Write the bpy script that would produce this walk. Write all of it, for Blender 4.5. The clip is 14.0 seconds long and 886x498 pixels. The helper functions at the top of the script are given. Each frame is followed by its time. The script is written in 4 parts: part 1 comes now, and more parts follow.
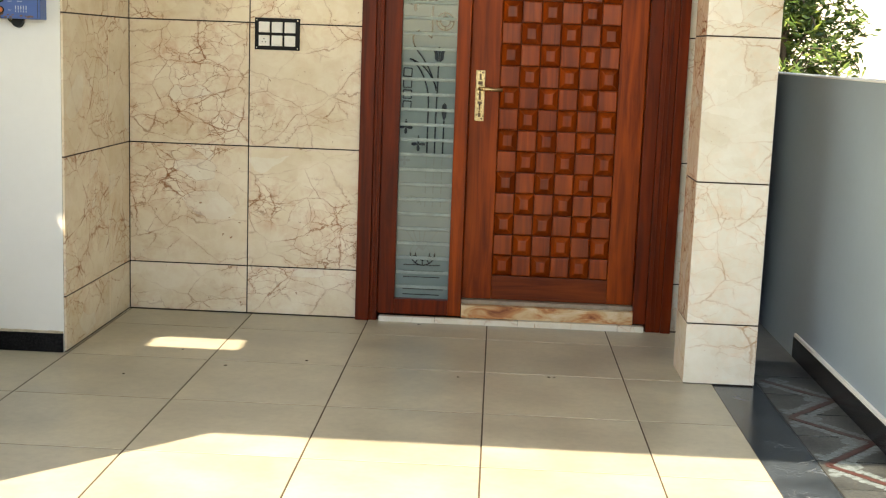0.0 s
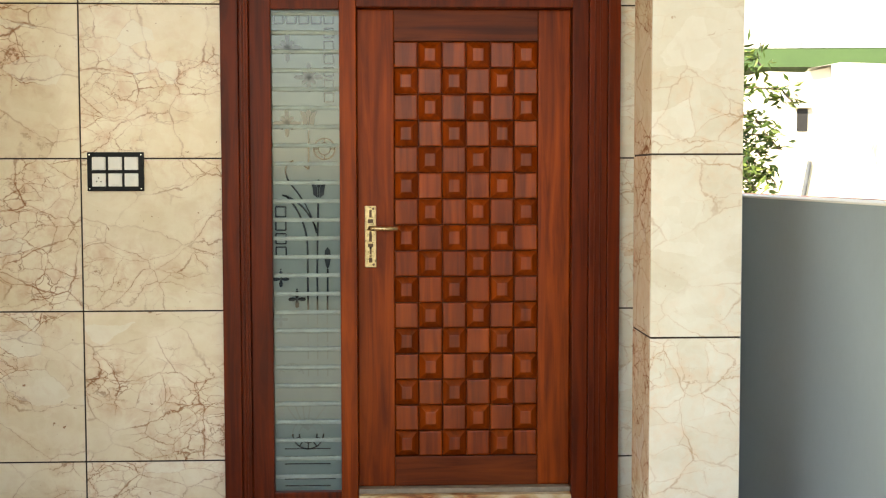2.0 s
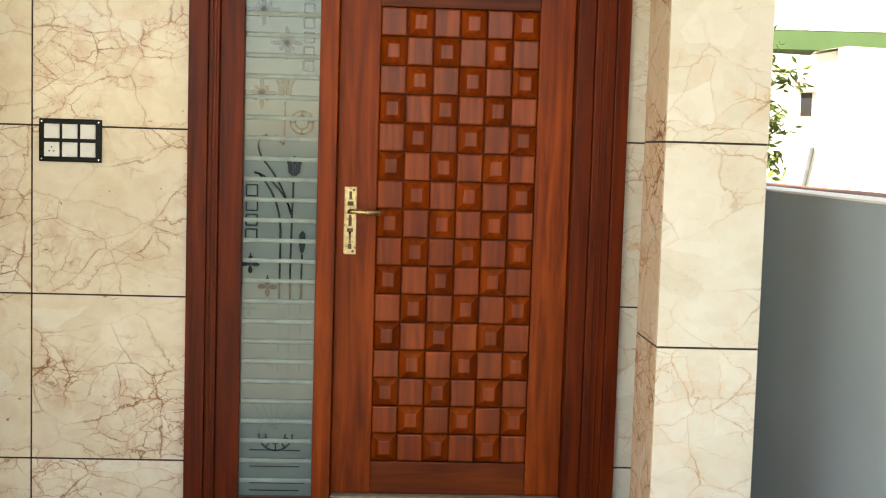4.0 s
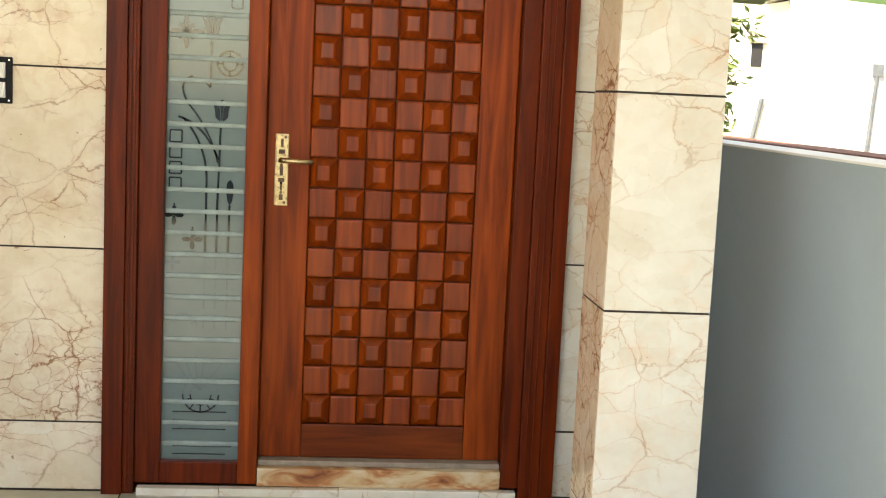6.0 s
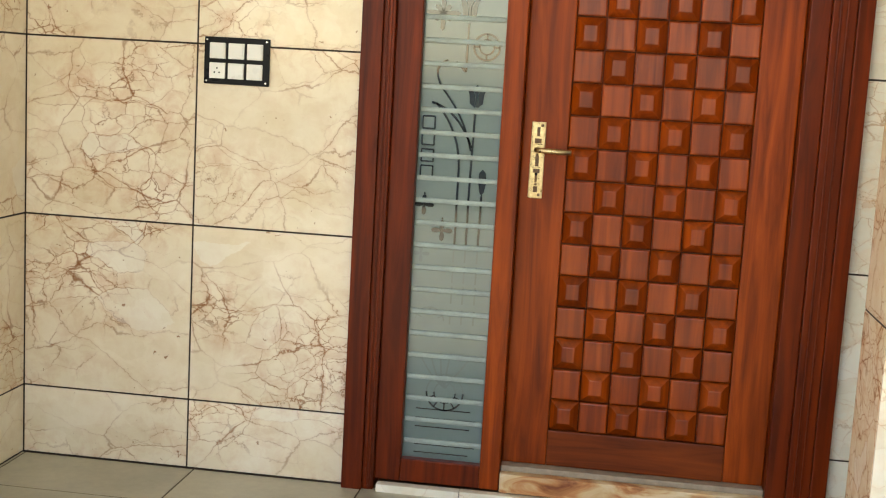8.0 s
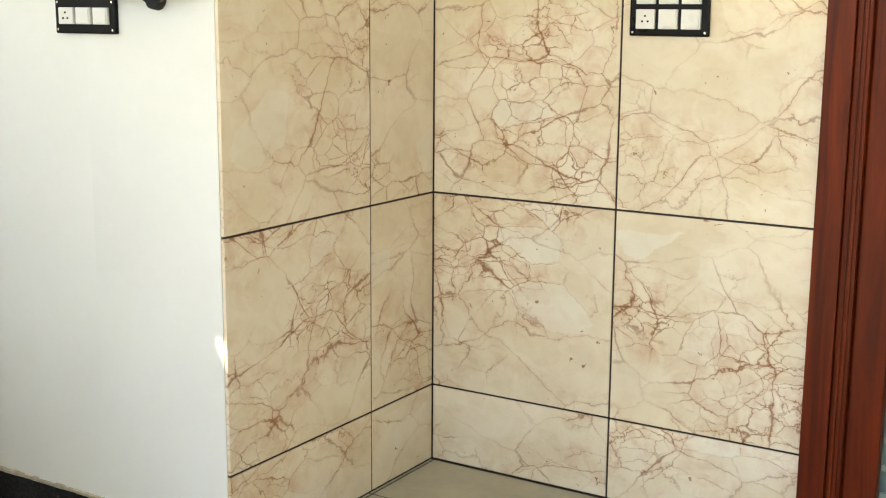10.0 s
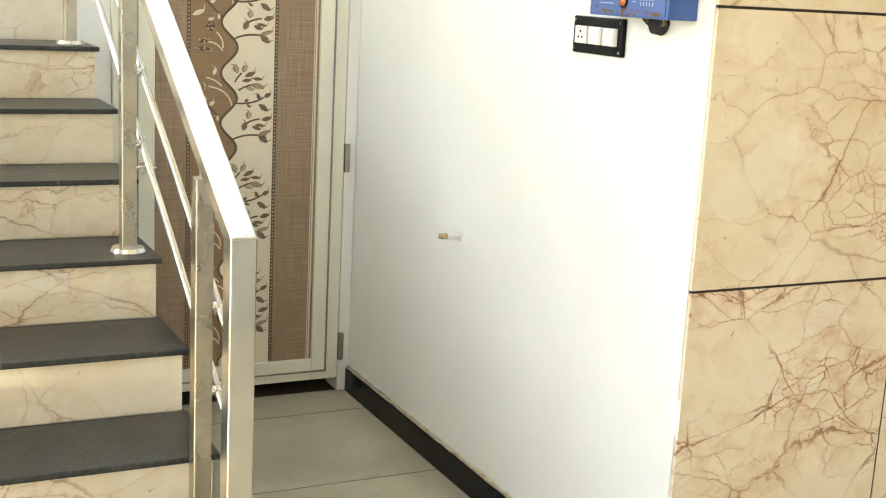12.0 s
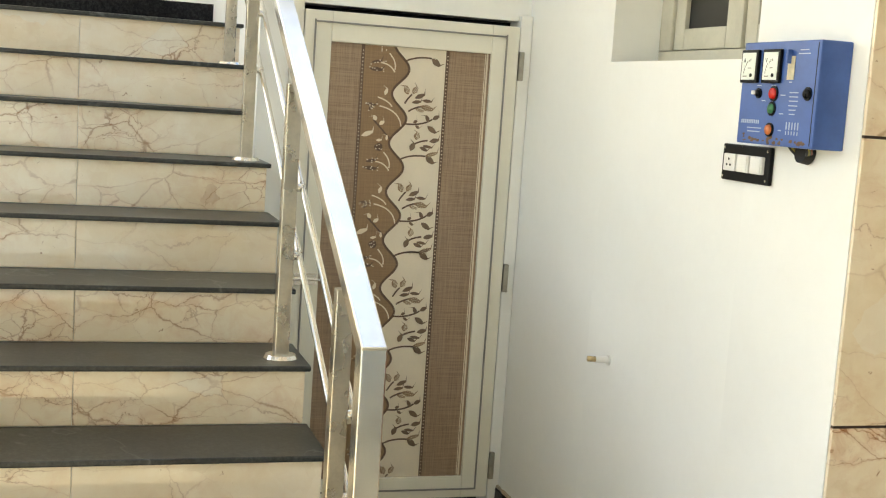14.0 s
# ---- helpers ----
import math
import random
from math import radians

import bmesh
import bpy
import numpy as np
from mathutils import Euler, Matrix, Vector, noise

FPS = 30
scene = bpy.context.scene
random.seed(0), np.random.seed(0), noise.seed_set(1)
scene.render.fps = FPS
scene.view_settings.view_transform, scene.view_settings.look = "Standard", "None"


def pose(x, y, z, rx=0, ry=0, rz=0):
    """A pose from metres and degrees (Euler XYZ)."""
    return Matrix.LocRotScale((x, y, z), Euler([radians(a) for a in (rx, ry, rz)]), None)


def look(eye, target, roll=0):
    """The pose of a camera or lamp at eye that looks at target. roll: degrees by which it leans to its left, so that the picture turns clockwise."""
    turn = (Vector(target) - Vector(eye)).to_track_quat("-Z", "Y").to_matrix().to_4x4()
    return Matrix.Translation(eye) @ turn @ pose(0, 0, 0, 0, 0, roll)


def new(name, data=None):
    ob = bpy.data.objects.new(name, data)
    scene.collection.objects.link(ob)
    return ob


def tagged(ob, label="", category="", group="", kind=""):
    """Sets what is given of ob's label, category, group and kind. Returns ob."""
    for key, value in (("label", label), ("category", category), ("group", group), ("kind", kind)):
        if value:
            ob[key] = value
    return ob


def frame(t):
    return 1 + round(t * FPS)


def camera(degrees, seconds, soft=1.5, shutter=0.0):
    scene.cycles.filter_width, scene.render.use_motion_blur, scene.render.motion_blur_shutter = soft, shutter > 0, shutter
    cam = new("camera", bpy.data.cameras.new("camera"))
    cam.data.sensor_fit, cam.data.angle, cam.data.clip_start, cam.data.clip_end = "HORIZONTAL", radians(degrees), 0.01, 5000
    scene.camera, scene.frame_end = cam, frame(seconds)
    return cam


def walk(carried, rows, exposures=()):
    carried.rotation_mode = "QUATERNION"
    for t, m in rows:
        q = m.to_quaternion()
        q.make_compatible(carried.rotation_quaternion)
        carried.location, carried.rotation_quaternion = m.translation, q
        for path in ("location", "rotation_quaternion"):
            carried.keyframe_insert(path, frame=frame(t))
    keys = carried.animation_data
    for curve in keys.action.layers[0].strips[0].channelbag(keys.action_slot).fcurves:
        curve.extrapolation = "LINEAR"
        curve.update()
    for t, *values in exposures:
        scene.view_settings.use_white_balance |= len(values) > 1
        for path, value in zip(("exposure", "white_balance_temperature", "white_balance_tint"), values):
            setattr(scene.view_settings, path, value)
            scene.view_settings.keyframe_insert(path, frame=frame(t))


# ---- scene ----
cam = camera(39.5, 14.0, 1.15)
PATH = [
    (0, (0.485, 0.342, 1.368), (0.407, 2.315, 1.047), 2.1),
    (0.5, (0.475, 0.635, 1.382), (0.465, 2.611, 1.07), -0.4),
    (1, (0.519, 0.942, 1.408), (0.522, 2.929, 1.175), 1.4),
    (1.5, (0.462, 1.226, 1.406), (0.487, 3.221, 1.262), 1.4),
    (2, (0.482, 1.504, 1.39), (0.565, 3.499, 1.271), -0.1),
    (2.5, (0.532, 1.768, 1.384), (0.571, 3.763, 1.247), 0.7),
    (5, (0.502, 2.064, 1.441), (0.681, 4.049, 1.271), 1.2),
    (5.5, (0.51, 2.183, 1.432), (0.726, 4.162, 1.24), 0.3),
    (6, (0.559, 2.193, 1.427), (0.748, 4.169, 1.179), 2.7),
    (6.5, (0.576, 2.19, 1.423), (0.708, 4.167, 1.153), 2.1),
    (7, (0.626, 2.223, 1.418), (0.686, 4.204, 1.146), 1.7),
    (9.5, (0.661, 3.099, 1.397), (-0.22, 4.858, 1.041), 2.0),
    (10, (0.642, 3.317, 1.394), (-0.397, 4.983, 1.014), 0.4),
    (10.5, (0.701, 3.489, 1.406), (-0.544, 5.005, 1.015), 3.7),
    (11, (0.676, 3.669, 1.419), (-0.796, 4.967, 1.033), 3.0),
    (11.5, (0.668, 3.781, 1.465), (-0.956, 4.881, 1.071), 2.4),
    (12, (0.736, 3.881, 1.473), (-1.018, 4.747, 1.055), 3.0),
    (12.5, (0.776, 3.953, 1.473), (-1.054, 4.655, 1.074), 3.2),
    (13, (0.796, 3.972, 1.476), (-1.053, 4.636, 1.106), 2.9),
    (13.5, (0.811, 3.969, 1.475), (-1.073, 4.585, 1.211), 3.8),
    (14, (0.816, 3.964, 1.475), (-1.081, 4.551, 1.236), 3.9),
]
walk(cam, [(t, look(eye, target, roll)) for t, eye, target, roll in PATH],
     exposures=[(0.0, 1.78, 7950, 10), (2.5, 1.88, 8000, 10), (7.0, 2.06, 8000, 11), (9.5, 2.26, 7700, 9), (11.0, 2.38, 7650, 8), (12.5, 2.80, 8000, 9), (13.2, 2.72, 8000, 9), (14.0, 2.32, 8050, 9)])

# ---- world, sun and sky ----
SUN_WAY = Vector((0.678, 0.735, -1.19)).normalized()   # the way the sunlight travels
world = bpy.data.worlds.new("world")
scene.world = world
world.use_nodes = True
wn = world.node_tree.nodes
sky = wn.new("ShaderNodeTexSky")
sky.sky_type = "NISHITA"
sky.sun_disc = False
sky.sun_elevation = math.asin(-SUN_WAY.z)
sky.sun_rotation = math.atan2(-SUN_WAY.x, -SUN_WAY.y)
world.node_tree.links.new(sky.outputs[0], wn["Background"].inputs[0])
wn["Background"].inputs[1].default_value = 0.15
sun = new("sun", bpy.data.lights.new("sun", "SUN"))
sun.data.energy, sun.data.angle, sun.data.color = 3.9, radians(0.5), (1.0, 0.93, 0.82)
sun.matrix_world = look((0, 0, 12), Vector((0, 0, 12)) + SUN_WAY)


# ---- materials ----
def mat(name, colour, rough=0.5, metal=0.0):
    """A material with its nodes, its shader and the two ends of a link."""
    m = bpy.data.materials.new(name)
    m.use_nodes = True
    nt = m.node_tree
    b = nt.nodes["Principled BSDF"]
    b.inputs["Base Color"].default_value = (*colour, 1)
    b.inputs["Roughness"].default_value = rough
    b.inputs["Metallic"].default_value = metal
    return m, nt, b


def node(nt, kind, **inputs):
    n = nt.nodes.new(kind)
    for k, v in inputs.items():
        n.inputs[k.replace("_", " ")].default_value = v
    return n


def ramp(nt, source, stops):
    r = nt.nodes.new("ShaderNodeValToRGB")
    els = r.color_ramp.elements
    while len(els) < len(stops):
        els.new(0.5)
    for e, (p, c) in zip(els, stops):
        e.position, e.color = p, (*c, 1)
    nt.links.new(source, r.inputs[0])
    return r.outputs[0]


def mixed(nt, kind, fac, a, b):
    m = nt.nodes.new("ShaderNodeMix")
    m.data_type, m.blend_type = "RGBA", kind
    for socket, v in ((m.inputs[0], fac), (m.inputs[6], a), (m.inputs[7], b)):
        if isinstance(v, (int, float)):
            socket.default_value = v
        elif isinstance(v, tuple):
            socket.default_value = (*v, 1)
        else:
            nt.links.new(v, socket)
    return m.outputs[2]


def bumped(nt, b, height, strength, distance=0.002):
    n = node(nt, "ShaderNodeBump", Strength=strength, Distance=distance)
    nt.links.new(height, n.inputs["Height"])
    nt.links.new(n.outputs[0], b.inputs["Normal"])


def object_place(nt, shift=0.0, scale=(1, 1, 1)):
    """Object coordinates in metres, moved by chance from object to object."""
    tc = nt.nodes.new("ShaderNodeTexCoord")
    mp = nt.nodes.new("ShaderNodeMapping")
    mp.inputs["Scale"].default_value = scale
    nt.links.new(tc.outputs["Object"], mp.inputs[0])
    if shift:
        info = nt.nodes.new("ShaderNodeObjectInfo")
        mul = nt.nodes.new("ShaderNodeMath")
        mul.operation = "MULTIPLY"
        mul.inputs[1].default_value = shift
        nt.links.new(info.outputs["Random"], mul.inputs[0])
        nt.links.new(mul.outputs[0], mp.inputs["Location"])
    return mp.outputs[0]


def noise_of(nt, place, scale, detail=4.0, rough=0.55, distortion=0.0):
    n = node(nt, "ShaderNodeTexNoise", Scale=scale, Detail=detail, Roughness=rough, Distortion=distortion)
    nt.links.new(place, n.inputs["Vector"])
    return n


def plain(name, colour, rough=0.5, metal=0.0, vary=0.12, scale=9.0, bump=0.0, bump_scale=120.0):
    """A surface with soft blotches at one scale and grain at another."""
    m, nt, b = mat(name, colour, rough, metal)
    p = object_place(nt, 3.0)
    big = noise_of(nt, p, scale, 5.0).outputs[0]
    dark = tuple(c * (1 - vary) for c in colour)
    light = tuple(min(1.0, c * (1 + vary * 0.5)) for c in colour)
    c = ramp(nt, big, [(0.32, dark), (0.7, light)])
    fine = noise_of(nt, p, scale * 11.0, 4.0, 0.65).outputs[0]
    c = mixed(nt, "MULTIPLY", 1.0, c, ramp(nt, fine, [(0.3, (1 - vary * 0.45,) * 3), (0.6, (1, 1, 1))]))
    nt.links.new(c, b.inputs["Base Color"])
    r = ramp(nt, big, [(0.3, (rough * 0.85,) * 3), (0.7, (min(1, rough * 1.15),) * 3)])
    nt.links.new(r, b.inputs["Roughness"])
    if bump:
        bumped(nt, b, noise_of(nt, p, bump_scale, 3.0).outputs[0], bump)
    return m


def marble(name, base, vein, cloud, rough=0.12, strong=1.0):
    """Cream marble print: pale stones parted by fine angular veins, finer nets gathered in drifts, brown chips, white stones."""
    m, nt, b = mat(name, base, rough)
    p = object_place(nt, 37.0)

    def pushed(vector, source, amount):
        add = nt.nodes.new("ShaderNodeVectorMath")
        add.operation = "MULTIPLY_ADD"
        add.inputs[1].default_value = (amount,) * 3
        nt.links.new(source, add.inputs[0])
        nt.links.new(vector, add.inputs[2])
        return add.outputs[0]

    turn = nt.nodes.new("ShaderNodeMapping")
    turn.inputs["Rotation"].default_value = (0, 0, 0.75)
    turn.inputs["Scale"].default_value = (0.72, 1.2, 1.0)
    q = pushed(p, noise_of(nt, p, 3.0, 2.0, 0.5).outputs[1], 0.16)
    q = pushed(q, noise_of(nt, p, 20.0, 4.0, 0.65).outputs[1], 0.036)
    nt.links.new(q, turn.inputs[0])
    q = turn.outputs[0]
    c = ramp(nt, noise_of(nt, p, 4.0, 6.0, 0.65).outputs[0], [(0.34, base), (0.5, tuple((x + y) / 2 for x, y in zip(base, cloud))), (0.66, cloud)])
    # a drift runs aslant over each tile; the nets gather in it
    drift = noise_of(nt, q, 2.6, 3.0, 0.55).outputs[0]
    stain = mixed(nt, "MULTIPLY", 1.0, ramp(nt, noise_of(nt, p, 13.0, 6.0, 0.7, 0.5).outputs[0], [(0.46, (0, 0, 0)), (0.70, (0.42 * strong,) * 3)]), ramp(nt, drift, [(0.42, (0.25,) * 3), (0.60, (1, 1, 1))]))
    c = mixed(nt, "MIX", stain, c, tuple(min(1, x * 1.9) for x in vein))
    swell = ramp(nt, noise_of(nt, p, 11.0, 2.0, 0.6).outputs[0], [(0.36, (2.6,) * 3), (0.52, (1.0,) * 3), (0.66, (0.36,) * 3)])
    for scale, width, low, high, least, most, tone in ((4.3, 0.0095, 0.38, 0.62, 0.12, 0.85, 0.95), (9.0, 0.0125, 0.45, 0.62, 0.0, 0.82, 0.9), (19.0, 0.021, 0.55, 0.66, 0.0, 0.75, 0.85)):
        cell = node(nt, "ShaderNodeTexVoronoi", Scale=scale)
        nt.links.new(q, cell.inputs["Vector"])
        grey = nt.nodes.new("ShaderNodeRGBToBW")
        nt.links.new(cell.outputs["Color"], grey.inputs[0])
        where = ramp(nt, drift, [(low, (least * strong,) * 3), (high, (most * strong,) * 3)])
        c = mixed(nt, "MULTIPLY", 1.0, c, ramp(nt, grey.outputs[0], [(0.2, (0.97, 0.96, 0.94)), (0.5, (1, 1, 1))]))
        if scale == 9.0:
            white = ramp(nt, grey.outputs[0], [(0.84, (0, 0, 0)), (0.86, (0.35,) * 3)])
            c = mixed(nt, "MIX", white, c, (0.86, 0.84, 0.76))
        if scale == 19.0:
            chip = mixed(nt, "MULTIPLY", 1.0, ramp(nt, grey.outputs[0], [(0.05, (0.85,) * 3), (0.07, (0, 0, 0))]), where)
            c = mixed(nt, "MIX", chip, c, tuple(min(1, x * 1.35) for x in vein))
        edge = node(nt, "ShaderNodeTexVoronoi", Scale=scale)
        edge.feature = "DISTANCE_TO_EDGE"
        nt.links.new(q, edge.inputs["Vector"])
        line = ramp(nt, mixed(nt, "MULTIPLY", 1.0, edge.outputs["Distance"], swell), [(0.0, (1, 1, 1)), (width * 0.45, (0.75,) * 3), (width, (0, 0, 0))])
        soft = ramp(nt, edge.outputs["Distance"], [(0.0, (0.26,) * 3), (width * 4.0, (0, 0, 0))])
        c = mixed(nt, "MIX", mixed(nt, "MULTIPLY", 1.0, soft, where), c, tuple(min(1, x * 1.9) for x in vein))
        c = mixed(nt, "MIX", mixed(nt, "MULTIPLY", 1.0, line, where), c, tuple(min(1, x * tone) for x in vein))
    speck = ramp(nt, noise_of(nt, p, 34.0, 3.0, 0.6, 0.6).outputs[0], [(0.70, (0, 0, 0)), (0.74, (0.8 * strong,) * 3)])
    c = mixed(nt, "MIX", speck, c, vein)
    nt.links.new(c, b.inputs["Base Color"])
    bumped(nt, b, noise_of(nt, p, 6.0, 1.0).outputs[0], 0.05, 0.004)
    return m


def timber(name, dark, light, rough=0.38, coat=0.05, axis=2, shift=11.0):
    """Polished wood with the grain along one axis."""
    m, nt, b = mat(name, light, rough)
    s = [26.0, 26.0, 26.0]
    s[axis] = 1.6
    p = object_place(nt, shift, tuple(s))
    grain = noise_of(nt, p, 1.0, 6.0, 0.6, 0.8).outputs[0]
    s2 = [5.0, 5.0, 5.0]
    s2[axis] = 1.2
    big = noise_of(nt, object_place(nt, shift, tuple(s2)), 1.0, 3.0).outputs[0]
    c = ramp(nt, grain, [(0.3, dark), (0.68, light)])
    c = mixed(nt, "MULTIPLY", 0.65, c, ramp(nt, big, [(0.3, (0.5, 0.42, 0.4)), (0.62, (1, 1, 1))]))
    nt.links.new(c, b.inputs["Base Color"])
    b.inputs["Coat Weight"].default_value = coat
    b.inputs["Coat Roughness"].default_value = 0.22
    b.inputs["Specular IOR Level"].default_value = 0.15
    bumped(nt, b, grain, 0.12, 0.001)
    return m


def granite(name, base, fleck, rough=0.2, veins=True):
    m, nt, b = mat(name, base, rough)
    p = object_place(nt, 17.0)
    c = ramp(nt, noise_of(nt, p, 90.0, 4.0, 0.7).outputs[0], [(0.4, base), (0.75, fleck)])
    cl = ramp(nt, noise_of(nt, p, 6.0, 4.0).outputs[0], [(0.35, (0.6,) * 3), (0.65, (1.35,) * 3)])
    c = mixed(nt, "MULTIPLY", 1.0, c, cl)
    if veins:
        w = noise_of(nt, p, 1.3, 5.0, 0.6, 0.7).outputs[0]
        line = ramp(nt, w, [(0.490, (0, 0, 0)), (0.5, (0.85,) * 3), (0.510, (0, 0, 0))])
        line = mixed(nt, "MULTIPLY", 1.0, line, ramp(nt, noise_of(nt, p, 2.6, 2.0).outputs[0], [(0.46, (0, 0, 0)), (0.56, (1, 1, 1))]))
        c = mixed(nt, "MIX", line, c, tuple(min(1, f * 2.2) for f in fleck))
    nt.links.new(c, b.inputs["Base Color"])
    bumped(nt, b, noise_of(nt, p, 60.0, 3.0).outputs[0], 0.1, 0.001)
    return m


MARBLE = marble("wall_tile_marble", (0.79, 0.675, 0.495), (0.28, 0.100, 0.032), (0.88, 0.79, 0.64))
RISER_MARBLE = marble("stair_riser_marble", (0.87, 0.735, 0.54), (0.32, 0.13, 0.05), (0.93, 0.84, 0.69), 0.05, 0.75)
RISER_MARBLE.node_tree.nodes["Principled BSDF"].inputs["IOR"].default_value = 1.7
MARBLE_PALE = marble("pillar_tile_marble", (0.71, 0.66, 0.54), (0.42, 0.24, 0.12), (0.80, 0.77, 0.67), 0.12, 0.75)
FLOOR_TILE = plain("floor_tile", (0.465, 0.432, 0.325), 0.36, vary=0.22, scale=3.0)
FLOOR_GROUT = plain("brown_floor_grout", (0.085, 0.062, 0.04), 0.9)
GROUT = plain("dark_grout", (0.035, 0.022, 0.014), 0.9)
WHITE = plain("white_wall_paint", (0.86, 0.86, 0.82), 0.55, vary=0.03, scale=2.5, bump=0.12, bump_scale=70)
GREY = plain("grey_wall_paint", (0.33, 0.41, 0.46), 0.5, vary=0.06, scale=2.0, bump=0.12, bump_scale=70)
WOOD = timber("polished_teak", (0.13, 0.0165, 0.0013), (0.40, 0.066, 0.005))
WOOD_DARK = timber("polished_teak_frame", (0.062, 0.0068, 0.0006), (0.190, 0.024, 0.002))
WOOD_BLOCK = timber("polished_teak_blocks", (0.145, 0.0185, 0.0014), (0.375, 0.060, 0.0045), 0.30, 0.28)
BLACK_STONE = granite("black_granite", (0.006, 0.006, 0.007), (0.025, 0.025, 0.027), 0.2, False)
BLACK_STONE.node_tree.nodes["Principled BSDF"].inputs["Specular IOR Level"].default_value = 0.12
GREY_STONE = granite("grey_granite", (0.013, 0.016, 0.016), (0.050, 0.054, 0.052), 0.35)
BAND_STONE = granite("dark_granite_band", (0.025, 0.035, 0.045), (0.08, 0.09, 0.10), 0.2)
BLACK_PLASTIC = plain("black_plastic", (0.005, 0.005, 0.006), 0.3)
BLACK_PLASTIC.node_tree.nodes["Principled BSDF"].inputs["Specular IOR Level"].default_value = 0.15
WHITE_PLASTIC = plain("white_plastic", (0.82, 0.81, 0.77), 0.3, vary=0.03)
STEEL = plain("brushed_steel", (0.84, 0.82, 0.77), 0.22, 1.0, vary=0.08, scale=14)
# same steel for the posts, tinted darker and warmer for the reflected floor
POST_STEEL = plain("reflection_tinted_steel", (0.60, 0.55, 0.46), 0.28, 1.0, vary=0.22, scale=9)
BRASS = plain("aged_brass", (0.66, 0.50, 0.27), 0.3, 1.0, vary=0.3, scale=60)
PVC = plain("ivory_pvc", (0.80, 0.77, 0.66), 0.35, vary=0.03)
BLUE = plain("blue_enamel", (0.045, 0.115, 0.36), 0.35, vary=0.16, scale=12)
RUST = plain("rusty_metal", (0.16, 0.09, 0.05), 0.7, vary=0.5, scale=70)
# near-black colour standing in for unlit rooms, gaps and hollows
DARK = plain("unlit_dark", (0.02, 0.02, 0.02), 0.8)


# ---- builders ----
def box_bm(size, at=(0, 0, 0), bevel=0.0, bm=None):
    made = bm or bmesh.new()
    piece = bmesh.new()
    bmesh.ops.create_cube(piece, size=1, matrix=Matrix.Translation(at) @ Matrix.Diagonal((*size, 1)))
    if bevel:
        bmesh.ops.bevel(piece, geom=piece.edges[:], offset=bevel, segments=2, affect="EDGES", profile=0.6)
    if bm is None:
        made.free()
        return piece
    join(made, piece)
    return made


def join(bm, other):
    data = bpy.data.meshes.new("piece")
    other.to_mesh(data)
    other.free()
    bm.from_mesh(data)
    bpy.data.meshes.remove(data)


def span(x0, x1, y0, y1, z0, z1, bevel=0.0):
    return box_bm((x1 - x0, y1 - y0, z1 - z0), ((x0 + x1) / 2, (y0 + y1) / 2, (z0 + z1) / 2), bevel)


def rod_bm(points, radius, sides=12, square=False):
    """A tube or square bar along a run of points."""
    bm = bmesh.new()
    rings = []
    pts = [Vector(p) for p in points]
    for i, p in enumerate(pts):
        way = (pts[min(i + 1, len(pts) - 1)] - pts[max(i - 1, 0)]).normalized()
        side = way.cross(Vector((0, 0, 1)))
        side = side.normalized() if side.length > 1e-4 else Vector((1, 0, 0))
        up = side.cross(way).normalized()
        n = 4 if square else sides
        ring = []
        for k in range(n):
            a = 2 * math.pi * (k + (0.5 if square else 0)) / n
            r = radius * (math.sqrt(2) if square else 1)
            ring.append(bm.verts.new(p + side * math.cos(a) * r + up * math.sin(a) * r))
        rings.append(ring)
    for a, b in zip(rings, rings[1:]):
        for k in range(len(a)):
            bm.faces.new((a[k], a[(k + 1) % len(a)], b[(k + 1) % len(a)], b[k]))
    bm.faces.new(rings[0][::-1])
    bm.faces.new(rings[-1])
    bmesh.ops.recalc_face_normals(bm, faces=bm.faces[:])
    return bm


def disc_bm(radius, depth, matrix, top=None, sides=24):
    bm = bmesh.new()
    bmesh.ops.create_cone(bm, cap_ends=True, segments=sides, radius1=radius, radius2=radius if top is None else top, depth=depth, matrix=matrix)
    return bm


def mesh_of(name, bm, material, smooth=False):
    data = bpy.data.meshes.new(name)
    bm.to_mesh(data)
    bm.free()
    data.materials.append(material)
    if smooth:
        for p in data.polygons:
            p.use_smooth = True
    return data


def part(name, bm, material, parent=None, label="", smooth=False, matrix=None):
    ob = new(name, mesh_of(name, bm, material, smooth))
    if parent:
        ob.parent = parent
    if matrix is not None:
        ob.matrix_basis = matrix
    if label:
        ob["label"] = label
    return ob


def empty(name, at, label, category, group="", kind="", turn=0):
    ob = new(name)
    ob.matrix_basis = pose(*at, 0, 0, turn)
    return tagged(ob, label, category, group, kind)


def structure(name, bm, material, label, category="wall"):
    return tagged(part(name, bm, material), label, category, kind="structure")


TILES = {}


def tile(parent, name, w, h, thick, material, matrix, bevel=0.0015):
    """One tile: its own object, on a mesh shared by all tiles of that size and stuff."""
    key = (name, round(w, 4), round(h, 4), material.name)
    if key not in TILES:
        TILES[key] = mesh_of(name, box_bm((w, h, thick), (0, 0, thick / 2), bevel), material)
    ob = new(name, TILES[key])
    ob.parent = parent
    ob.matrix_basis = matrix
    return ob


